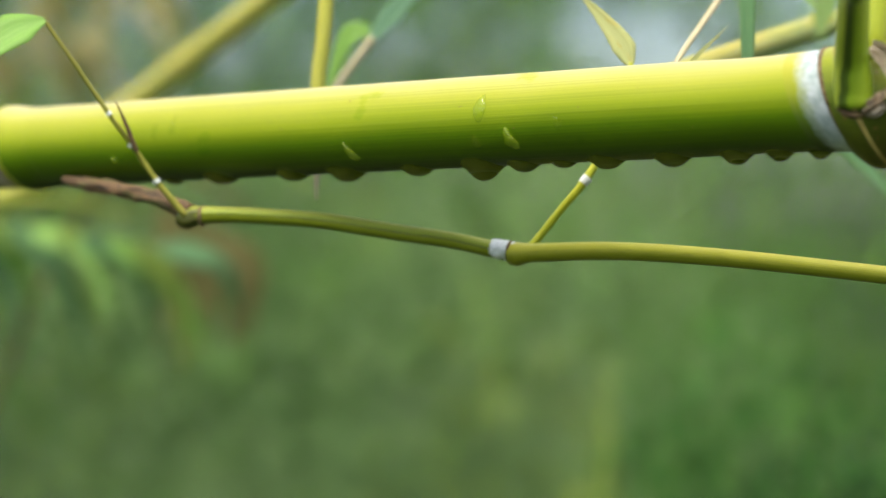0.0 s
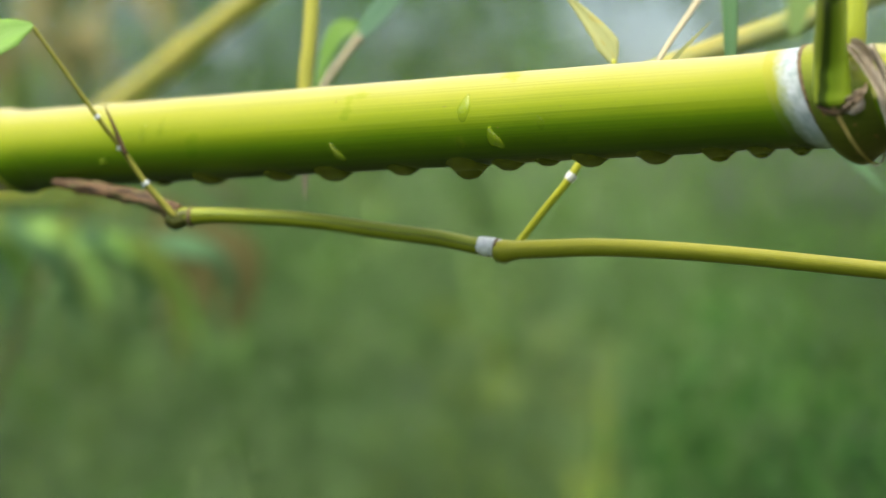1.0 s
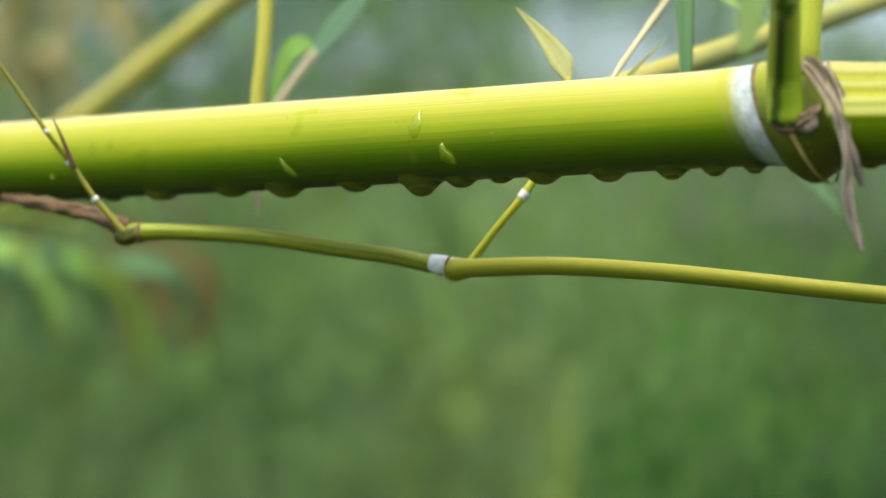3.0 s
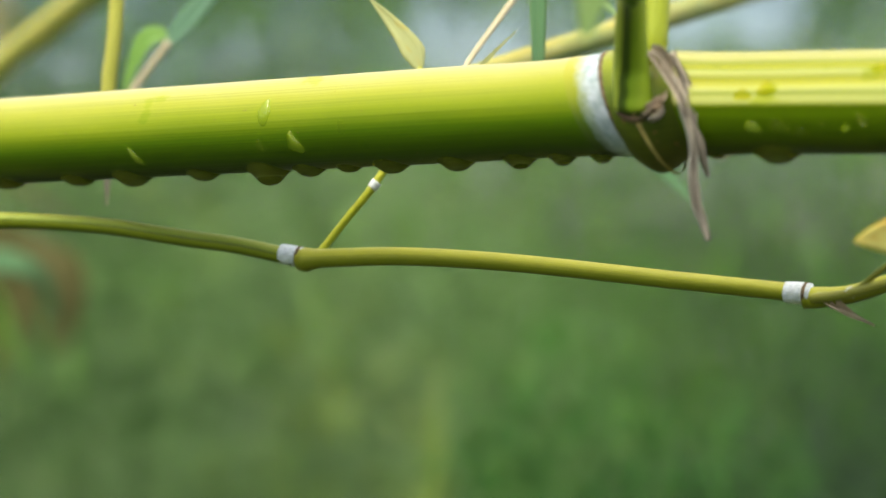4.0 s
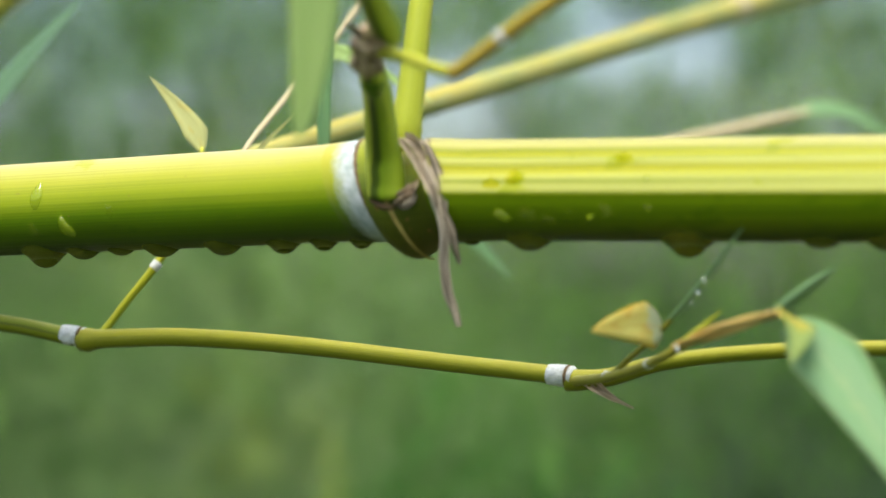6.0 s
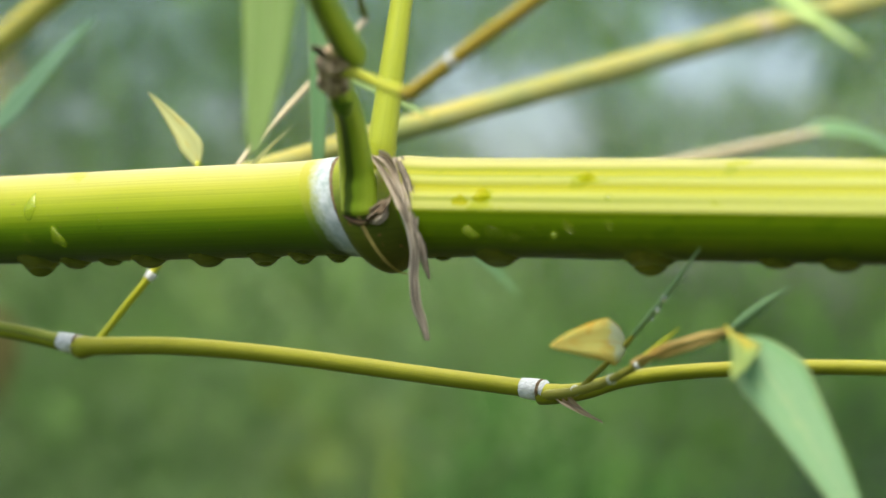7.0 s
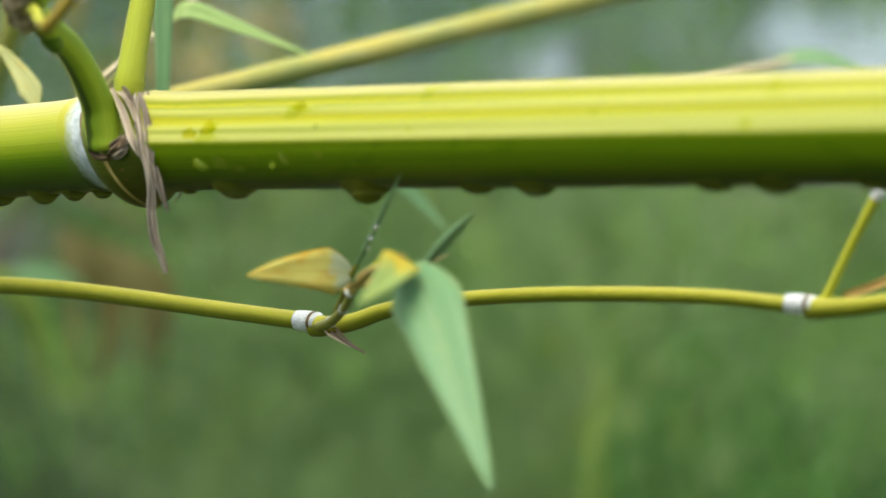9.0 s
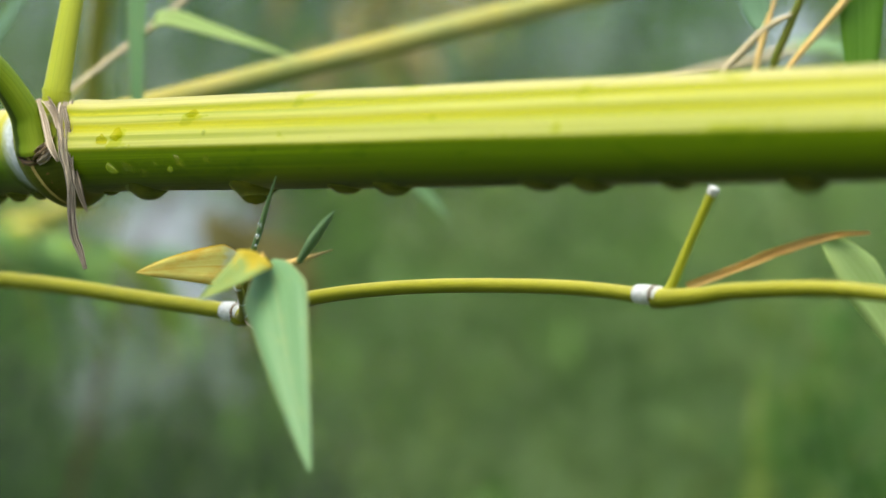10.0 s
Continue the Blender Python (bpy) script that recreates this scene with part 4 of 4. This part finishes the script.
part("leaf", blade([(0.0637, 0.040, 1.2640), (0.0680, 0.038, 1.2656), (0.0780, 0.050, 1.2625), (0.0910, 0.0680, 1.2580)], 0.0052, (0.2, -1, 0.6), fold=0.3), LEAF_SOFT, back_twig, "green leaf pointing sideways")
g3 = thing("bamboo_leaf", (0.0930, 0.1300, 1.245), "pale hanging leaf tip behind the stalk", "leaf")
part("leaf", blade([(0.0930, 0.1300, 1.245), (0.1020, 0.1300, 1.2330), (0.1086, 0.1300, 1.2256), (0.1160, 0.1290, 1.2180)], 0.0075, (0.2, -1, 0.5), fold=0.3), LEAF, g3)

part("leaf", blade([(0.1120, -0.1490, 1.2690), (0.1180, -0.1520, 1.2665), (0.1290, -0.1620, 1.2580), (0.1420, -0.1735, 1.2470)], 0.0075, (0.3, -0.7, 0.7), fold=0.25), LEAF_SOFT, green, "bright green leaf at the end of the twig")

arch = thing("leafy_twig", (0.13, 0.185, 1.235), "arching pinkish twig with a green leaf", "twig")
part("stem", tube([(0.13, 0.185, 1.235), (0.1470, 0.185, 1.2515), (0.1670, 0.185, 1.2570), (0.1900, 0.185, 1.2625), (0.205, 0.185, 1.2660)], [0.0016, 0.0018, 0.0018, 0.0015, 0.001], 30, 12), TAN, arch)
part("leaf", blade([(0.2000, 0.185, 1.2655), (0.2100, 0.185, 1.2665), (0.2210, 0.184, 1.2630), (0.2330, 0.182, 1.2530)], 0.006, (0.1, -0.8, 0.6), fold=0.3), LEAF, arch, "bent green leaf")

rt = thing("sheathed_twigs", (0.2270, -0.088, 1.226), "bundle of twigs in orange sheaths with green leaves", "twig")
part("stem", tube([(0.2070, -0.0880, 1.2330), (0.2127, -0.0890, 1.2388), (0.2207, -0.0900, 1.2466), (0.2256, -0.0900, 1.2493)], [0.0004, 0.0007, 0.0007, 0.0003], 24, 10), TAN, rt)
part("stem", tube([(0.2185, -0.0890, 1.2330), (0.2196, -0.0900, 1.2410), (0.2212, -0.0900, 1.2470), (0.2235, -0.09, 1.254)], [0.0006, 0.0006, 0.0006, 0.0003], 24, 10), RUST, rt)
part("stem", tube([(0.2195, -0.0880, 1.2330), (0.2222, -0.0890, 1.2406), (0.2245, -0.0890, 1.2460), (0.2290, -0.0890, 1.2560), (0.236, -0.089, 1.272)], [0.0007, 0.0007, 0.0008, 0.0007, 0.0006], 24, 10), TWIG_OLIVE, rt)
part("stem", tube([(0.2195, -0.0880, 1.2330), (0.2255, -0.0890, 1.2408), (0.2348, -0.0890, 1.2514), (0.244, -0.089, 1.262)], [0.0005, 0.0006, 0.0007, 0.0004], 24, 10), RUST, rt)
part("leaf", blade([(0.2205, -0.0900, 1.2468), (0.2196, -0.0900, 1.2500), (0.2190, -0.0905, 1.254), (0.219, -0.092, 1.266)], 0.0050, (0.1, -1, 0.1), fold=0.3), LEAF_BLUE, rt, "bluish green leaf")
part("leaf", blade([(0.2370, -0.0860, 1.280), (0.2372, -0.0865, 1.268), (0.2374, -0.0870, 1.252), (0.2372, -0.0870, 1.234), (0.2365, -0.087, 1.226)], 0.0100, (0.1, -1, 0.1), fold=0.2, taper=0.5), LEAF_DEEP, rt, "broad green hanging leaf")
part("stem", tube([(0.2360, -0.089, 1.272), (0.2366, -0.0875, 1.278), (0.2370, -0.086, 1.281)], [0.0005, 0.0005, 0.0004], 10, 8), TWIG_OLIVE, rt)


# ---------------------------------------------------------------- other stalks further back
def far_stalk(points, radii, material, label, joints=(), name="bamboo_stalk"):
    foot = points[0]
    ob = thing(name, foot, label, "bamboo", "stalks behind")
    part("stem", tube(points, radii, 70, 20), material, ob)
    c, r, s = glide(points, radii, 200)
    for k in joints:
        i = int(k * 198)
        w = c[i + 1] - c[i]
        w /= np.linalg.norm(w)
        a = c[i]
        part("node_band", tube([a - w * 0.004, a, a + w * 0.003], [r[i] * 1.03, r[i] * 1.12, r[i] * 1.05], 8, 20), TAN, ob)
    return ob


far_stalk([(-0.84, 1.2, -0.03), (-0.78, 1.12, 0.5), (-0.6, 0.94, 0.95), (-0.41, 0.79, 1.135), (-0.28, 0.71, 1.208), (-0.2, 0.665, 1.238), (-0.15, 0.555, 1.2563), (-0.05, 0.308, 1.293), (0.03, 0.11, 1.3226), (0.06, 0.03, 1.36)], [0.009, 0.0088, 0.0084, 0.0078, 0.0072, 0.0066, 0.0056, 0.0044, 0.0034, 0.002], STALK_BRIGHT, "yellow bamboo stalk leaning through the thicket", (0.7, 0.78))
far_stalk([(0.85, 1.45, -0.03), (0.82, 1.4, 0.7), (0.72, 1.02, 1.36), (0.56, 0.755, 1.4419), (0.4, 0.531, 1.3795), (0.3, 0.3908, 1.3405), (0.2, 0.2505, 1.3035), (0.125, 0.145, 1.2735), (0.05, 0.04, 1.243), (0.03, 0.012, 1.2352)], [0.009, 0.0085, 0.008, 0.007, 0.0056, 0.0048, 0.0040, 0.0034, 0.0026, 0.0018], STALK_YELLOW, "long slanting yellow bamboo stalk", (0.84, 0.9))
far_stalk([(0.092, 1.08, -0.03), (0.1, 1.08, 0.6), (0.102, 1.08, 0.95), (0.103, 1.08, 1.06), (0.104, 1.08, 1.15)], [0.016, 0.0155, 0.0145, 0.010, 0.001], STALK_DULL, "upright olive bamboo stalk in the thicket", (0.4, 0.7))
def further(p, k):
    """Sets a spray deeper into the thicket, at the same slant."""
    return np.array((0.0, -0.5, 1.2)) + k * (np.array(p, float) - np.array((0.0, -0.5, 1.2)))


def leaf_spray(label, stem, stem_material_used, foot, k):
    ob = thing("leaf_spray", tuple(further(foot, k)), label, "leaves")
    part("stem", tube([further(p, k) for p in stem], [0.0026, 0.0023, 0.0018, 0.001], 20, 10), stem_material_used, ob)
    return ob


spray = leaf_spray("drooping spray of fresh green bamboo leaves", ((-0.30, 0.56, 1.17), (-0.22, 0.5, 1.222), (-0.15, 0.44, 1.228), (-0.11, 0.41, 1.222)), TWIG_OLIVE, (-0.30, 0.56, 1.17), 1.15)
for k in range(12):
    b = Vector((-0.215 + 0.0105 * k, 0.48 - 0.008 * k, 1.226 - 0.0015 * k))
    e = b + Vector((0.018 + 0.028 * random.random(), -0.02 + 0.06 * random.random(), -0.018 - 0.036 * random.random()))
    mid = (b + e) / 2 + Vector((0.006, 0, 0.007))
    part("leaf", blade([further(q, 1.15) for q in (b, mid, e)], 0.0115, (random.uniform(-0.3, 0.3), -1, 0.4), fold=0.2, n=12), (LEAF_MID, LEAF_OLIVE, LEAF)[k % 3], spray)
brown_spray = leaf_spray("drooping spray of withered brown bamboo leaves", ((-0.3, 0.66, 0.22), (-0.25, 0.58, 0.9), (-0.14, 0.47, 1.228), (-0.07, 0.43, 1.224)), DRY_BROWN, (-0.3, 0.66, 0.22), 1.26)
for k in range(10):
    b = Vector((-0.104 + 0.0042 * (k % 8), 0.43 + 0.004 * k, 1.227 - 0.002 * (k % 8) - (0.012 if k > 7 else 0.0)))
    e = b + Vector((0.014 * random.random() - 0.004, 0.01, -0.034 - 0.022 * random.random()))
    part("leaf", blade([further(q, 1.26) for q in (b, (b + e) / 2 + Vector((0.004, 0, 0.004)), e)], 0.011, (random.uniform(-0.4, 0.4), -1, 0.4), fold=0.3, n=12), DRY_LEAF, brown_spray)
high_spray = leaf_spray("withered olive brown leaf spray high in the thicket", ((-0.52, 2.3, 1.42), (-0.47, 2.2, 1.5), (-0.40, 2.1, 1.53), (-0.29, 2.0, 1.5)), DRY_BROWN, (-0.52, 2.3, 1.42), 1.0)
for k in range(15):
    b = Vector((-0.49 + 0.19 * random.random(), 2.0 + 0.2 * random.random(), 1.40 + 0.13 * random.random()))
    e = b + Vector((random.uniform(-0.03, 0.05), random.uniform(-0.03, 0.03), -0.06 - 0.04 * random.random()))
    part("leaf", blade([b, (b + e) / 2 + Vector((0.006, 0, 0.006)), e], 0.022, (random.uniform(-0.5, 0.5), -1, 0.4), fold=0.3, n=10), DRY_LEAF, high_spray)


# ---------------------------------------------------------------- thicket
def leaf_cloud(count, box, size, keep, seed):
    """Many narrow drooping leaves, each a small folded blade of its own."""
    rng = np.random.default_rng(seed)
    lo, hi = np.array(box, float).T
    spots = []
    while len(spots) < count:
        c = rng.uniform(lo, hi)
        if keep(c, rng):
            spots.append(c)
    c = np.array(spots)
    length = size * rng.uniform(0.7, 1.4, count)
    yaw, droop = rng.uniform(0, 2 * math.pi, count), rng.uniform(-1.2, 0.35, count)
    d = np.stack([np.cos(yaw) * np.cos(droop), np.sin(yaw) * np.cos(droop), np.sin(droop)], 1)
    side = np.stack([np.sin(yaw), -np.cos(yaw), 0 * yaw], 1)
    nor = np.cross(side, d)
    rows, uv = [], []
    for t, w in ((0.0, 0.12), (0.42, 1.0), (1.0, 0.03)):
        p = c + d * (length * t)[:, None] - np.outer(0.18 * length * t * t, [0, 0, 1.0])
        for q in (-1, 0, 1):
            rows.append(p + side * (q * w * 0.075 * length)[:, None] + nor * (abs(q) * w * 0.02 * length)[:, None])
            uv.append((0.5 + q * 0.5, t))
    verts = np.stack(rows, 1).reshape(-1, 3)
    quads = np.array([(i * 3 + k, i * 3 + k + 1, i * 3 + k + 4, i * 3 + k + 3) for i in range(2) for k in range(2)])
    faces = (quads[None] + 9 * np.arange(count)[:, None, None]).reshape(-1, 4)
    return verts.tolist(), faces.tolist(), np.tile(np.array(uv), (count, 1))


# slanting openings aimed from points on the camera path, for sky and the added slab: bearing, rise, half-width, offset
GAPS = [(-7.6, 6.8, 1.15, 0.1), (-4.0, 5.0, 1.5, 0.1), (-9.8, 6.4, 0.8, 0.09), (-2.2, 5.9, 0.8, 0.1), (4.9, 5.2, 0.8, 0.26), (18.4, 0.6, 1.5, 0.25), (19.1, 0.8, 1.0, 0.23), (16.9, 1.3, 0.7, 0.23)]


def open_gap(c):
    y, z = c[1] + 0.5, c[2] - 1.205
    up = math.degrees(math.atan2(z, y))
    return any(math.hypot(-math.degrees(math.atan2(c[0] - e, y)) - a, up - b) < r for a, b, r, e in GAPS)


def bushy(c, rng):
    n = noise.noise(Vector(c) * 1.6)
    thin = max(0.0, (c[2] - 1.2) / (c[1] + 0.5) - 0.03) * (0.6 if c[0] > 0 else -1.6)
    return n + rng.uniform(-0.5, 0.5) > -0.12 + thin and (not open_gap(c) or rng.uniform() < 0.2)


def outskirts(c, rng):
    """The rest of the thicket: down to the soil, and thinning out to a ragged edge."""
    if -2.2 < c[0] < 1.6 and 2.4 < c[1] < 4.4 and 0.5 < c[2] < 2.3:
        return False
    out = math.hypot((c[0] + 0.3) / 2.8, (c[1] - 3.5) / 1.6) ** 2 + (max(0.0, c[2] - 0.9) / 1.5) ** 2
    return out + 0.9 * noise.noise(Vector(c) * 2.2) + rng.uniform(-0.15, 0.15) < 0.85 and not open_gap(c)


def joined(a, b):
    k = len(a[0])
    return a[0] + b[0], a[1] + [[i + k for i in f] for f in b[1]], np.vstack([a[2], b[2]])


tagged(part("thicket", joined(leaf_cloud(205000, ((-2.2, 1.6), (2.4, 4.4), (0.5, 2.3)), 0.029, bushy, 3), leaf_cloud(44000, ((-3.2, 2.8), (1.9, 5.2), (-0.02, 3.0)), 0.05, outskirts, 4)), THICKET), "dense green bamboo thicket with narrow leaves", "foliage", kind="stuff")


DARK = foliage_material("dark_shrub_leaves", [(0.3, (0.03, 0.06, 0.03)), (0.6, (0.06, 0.1, 0.05))], 5.0)
DEEP_GREEN = foliage_material("deep_green_leaves", [(0.35, (0.04, 0.135, 0.02)), (0.65, (0.075, 0.19, 0.038))], 9.0)
PALE_GREEN = foliage_material("pale_shrub_leaves", [(0.3, (0.22, 0.36, 0.12)), (0.55, (0.32, 0.46, 0.2)), (0.7, (0.37, 0.45, 0.16))], 4.0)


def rounded(x, y, z, a, b, c):
    """A shrub with an uneven rounded outline that stands on the soil."""
    def keep(p, rng):
        up = max(0.0, p[2] - z)
        return math.hypot((p[0] - x) / a, (p[1] - y) / b) ** 2 + (up / c) ** 2 + 0.7 * noise.noise(Vector(p) * 7) < 0.9
    return keep


def shrub(name, count, at, size, material, label, seed, foot=-0.02, leaf=0.045):
    x, y, z = at
    a, b, c = size
    box = ((x - 1.3 * a, x + 1.3 * a), (y - 1.3 * b, y + 1.3 * b), (foot, z + 1.3 * c))
    tagged(part(name, leaf_cloud(count, box, leaf, rounded(x, y, z, a, b, c), seed), material), label, "foliage", kind="stuff")


# Four leaf masses added to darken or brighten parts of the thicket.
shrub("dark_shrub", 9000, (0.53, 1.15, 0.8), (0.3, 0.22, 0.36), DARK, "dark bluish green shrub low in the thicket", 8)
shrub("dark_shrub", 9000, (0.62, 2.2, 0.75), (0.36, 0.3, 0.42), DARK, "dark green shrub deep in the thicket", 9)
shrub("pale_shrub", 20000, (-0.06, 2.6, 1.2), (0.52, 0.4, 0.18), PALE_GREEN, "pale green leafy shoots in the thicket", 10, 0.8, 0.026)
# This one also hides the lower part of the added slab.
shrub("dark_shrub", 9000, (-0.78, 2.15, 0.95), (0.44, 0.3, 0.2), DARK, "dark green shrub deep in the thicket", 12)
shrub("young_shrub", 6000, (0.172, 1.0, 1.1), (0.075, 0.07, 0.1), DEEP_GREEN, "slender young shrub with fresh deep green leaves", 13, leaf=0.02)
shrub("young_shrub", 5000, (0.232, 0.86, 1.07), (0.06, 0.06, 0.11), DEEP_GREEN, "slender young shrub with fresh deep green leaves", 14, leaf=0.018)


def hedge_shape(height, gaps):
    """Keeps leaves under an uneven top and out of the openings."""
    def keep(c, rng):
        top = height * (0.78 + 0.3 * noise.noise(Vector((c[0] * 0.6, c[1] * 0.5, height))) + 0.1 * noise.noise(Vector((c[0] * 3, 1.0, height))))
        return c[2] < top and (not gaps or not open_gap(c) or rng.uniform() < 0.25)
    return keep


# Its top, out of view, is raised to hold back sky light.
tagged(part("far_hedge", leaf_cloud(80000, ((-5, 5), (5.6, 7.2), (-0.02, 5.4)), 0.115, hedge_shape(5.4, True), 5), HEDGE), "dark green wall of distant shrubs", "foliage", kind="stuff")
# Out of view behind the camera: added to block low sky light.
tagged(part("unseen_hedge", leaf_cloud(9000, ((-6, 6), (-4.3, -3.1), (-0.02, 1.9)), 0.2, hedge_shape(1.9, False), 6), HEDGE), "unseen green shrubs added behind the camera to hold back low light", "foliage", kind="stuff")


SLAB_GREY = plain_material("slab_grey", (0.4, 0.46, 0.5), (0.5, 0.55, 0.58), 3, 2, 0.9)


def slab(x0, x1, y0, y1, z0, z1):
    corners = [(x, y, z) for z in (z0, z1) for y in (y0, y1) for x in (x0, x1)]
    faces = [(0, 2, 3, 1), (4, 5, 7, 6), (0, 1, 5, 4), (2, 6, 7, 3), (0, 4, 6, 2), (1, 3, 7, 5)]
    return corners, faces, [(x, z) for x, y, z in corners]


# Added slab, not a known part of the place: brightens the low opening.
far_slab = thing("pale_slab", (-6.2, 18.0, 0.0), "pale grey slab added far behind to brighten a gap in the thicket", "wall", kind="structure")
for name, geo in (("slab_body", slab(-6.95, -5.55, 17.9, 18.1, -0.05, 2.0)), ("slab_top", slab(-7.0, -5.5, 17.86, 18.14, 2.0, 2.08))):
    w = part(name, geo, SLAB_GREY, far_slab)
    w.data.polygons.foreach_set("use_smooth", [False] * len(w.data.polygons))

# ---------------------------------------------------------------- water
def hanging_drop(x, width, depth):
    """A drop that clings under the culm, widest at the skin."""
    base = axis_at(x)
    d = axis_at(x + 0.004) - axis_at(x - 0.004)
    d /= np.linalg.norm(d)
    side = np.cross(d, [0, 0, 1.0])
    side /= np.linalg.norm(side)
    up = np.cross(side, d)
    verts, faces, uvs = [], [], []
    rows, segs = 12, 24
    for i in range(rows + 1):
        t = i / rows
        r = 0.8 * math.sqrt(1 - t * t) + 0.7 * (1 - t) ** 4
        for k in range(segs):
            f = 2 * math.pi * k / segs
            a, b = math.cos(f) * r * width / 2, math.sin(f) * r * min(width / 2, 0.0042)
            drop = RAD - 0.00055 - RAD * (1 - math.sqrt(max(0.0, 1 - (b / RAD) ** 2))) * (1 - t) + (depth + 0.0005) * t
            verts.append(base + d * a + side * b - up * drop)
            uvs.append((k / segs, t))
    for i in range(rows):
        for k in range(segs):
            a, b = i * segs + k, i * segs + (k + 1) % segs
            faces.append((a, b, b + segs, a + segs))
    faces.append(tuple(range(segs))[::-1])
    return verts, faces, uvs


def skin_drop(x, deg, length, width, height, lean):
    """A flat drop on the skin of the culm."""
    base = axis_at(x)
    d = axis_at(x + 0.004) - axis_at(x - 0.004)
    d /= np.linalg.norm(d)
    side = np.cross(d, [0, 0, 1.0])
    side /= np.linalg.norm(side)
    up = np.cross(side, d)
    verts, faces, uvs = [], [], []
    rows, segs = 8, 20
    for i in range(rows + 1):
        t = i / rows
        for k in range(segs):
            f = 2 * math.pi * k / segs
            r = math.cos(t * math.pi / 2) * (1 + 0.45 * noise.noise(Vector((math.cos(f) * 1.2, math.sin(f) * 1.2, x * 1700))))
            across = math.cos(f) * r * width / 2 * (1 - 0.35 * math.sin(f))
            down = -math.sin(f) * r * length / 2
            ang = radians(deg) + down / RAD
            rad = RAD * 1.002 - 0.0001 + height * math.sin(t * math.pi / 2)
            verts.append(base + d * (across + lean * down) + rad * (math.cos(ang) * up + math.sin(ang) * side))
            uvs.append((k / segs, t))
    for i in range(rows):
        for k in range(segs):
            a, b = i * segs + k, i * segs + (k + 1) % segs
            faces.append((a, b, b + segs, a + segs))
    faces.append(tuple(range(segs))[::-1])
    return verts, faces, uvs


HANGING = [(-0.0568, 5.5, 0.7), (-0.0457, 8.5, 1.0), (-0.030, 8.0, 1.0), (-0.0185, 8.5, 1.5), (-0.0039, 7.5, 1.1), (0.0092, 8.2, 2.3), (0.0170, 7.0, 1.2), (0.0245, 6.0, 0.8),
           (0.0325, 7.5, 1.3), (0.0443, 7.5, 1.4), (0.0554, 6.5, 1.5), (0.0627, 5.5, 1.3), (0.0694, 5.0, 1.2), (0.0887, 4.5, 0.9), (0.0985, 8.5, 1.9), (0.1244, 8.6, 2.9), (0.1450, 7.5, 1.2), (0.1552, 8.0, 1.6), (0.1850, 8.0, 1.0), (0.1947, 8.5, 1.4), (0.2097, 7.0, 1.0), (0.2315, 8.0, 1.8)]
for x, w, h in HANGING:
    ob = part("water_drop", hanging_drop(x, w * 0.001, h * (0.00125 if x < 0.07 else 0.001)), WATER)
    tagged(ob, "clear water drop hanging under the bamboo stalk", "drop", "hanging drops")
SKIN = [(0.0184, 118, 5.0, 3.0, 0.9, 0.25), (-0.0135, 126, 4.6, 1.9, 0.7, 0.35), (-0.0510, 74, 4.6, 2.0, 0.6, -0.1), (-0.0655, 118, 1.7, 1.7, 0.7, 0.0), (0.0132, 78, 5.0, 3.0, 0.7, -0.15), (-0.0726, 150, 4.0, 3.0, 0.4, 0.5),
        (-0.0552, 82, 4.0, 2.0, 0.3, 0.0), (0.0118, 122, 3.4, 2.2, 0.35, 0.2), (0.0277, 102, 3.0, 1.6, 0.3, 0.1), (0.0963, 122, 2.6, 2.6, 0.7, 0.15), (0.1006, 121, 2.6, 3.0, 0.3, 0.2), (0.1109, 124, 1.3, 1.2, 0.7, 0.0),
        (-0.0285, 4, 2.4, 3.4, 0.35, 0.0), (-0.0235, 6, 2.0, 2.6, 0.3, 0.0), (0.0951, 85, 2.4, 3.4, 0.12, 0.2), (0.0988, 78, 2.8, 3.2, 0.14, 0.1), (0.1160, 53, 2.2, 3.4, 0.14, 0.1), (0.1201, 80, 1.2, 1.0, 0.3, 0.0), (0.1135, 114, 2.6, 2.0, 0.3, 0.5), (0.1075, 117, 0.8, 0.7, 0.3, 0.0),
        (0.1203, 112, 1.8, 1.5, 0.35, 0.2), (0.1040, 130, 1.8, 2.6, 0.3, 0.3)]
for x, deg, a, b, h, lean in SKIN:
    ob = part("water_drop", skin_drop(x, deg, a * 0.001, b * 0.001, h * 0.001, lean), FULL_DROP if h > 0.65 else WET if h < 0.2 else FILM)
    tagged(ob, "clear flat water drop on the bamboo skin", "drop", "drops on the skin")
for at, r in (((0.1262, -0.0795, 1.2146), 0.00052), ((0.1252, -0.0784, 1.2125), 0.00048), ((0.1245, -0.0770, 1.2108), 0.0003)):
    v, fc, u = tube([(at[0], at[1], at[2] - r), at, (at[0], at[1], at[2] + r)], [r * 0.4, r, r * 0.4], 10, 14)
    tagged(part("water_drop", (v, fc, u), BEAD), "tiny round bead of water on the rolled leaf", "drop", "beads on the leaf")
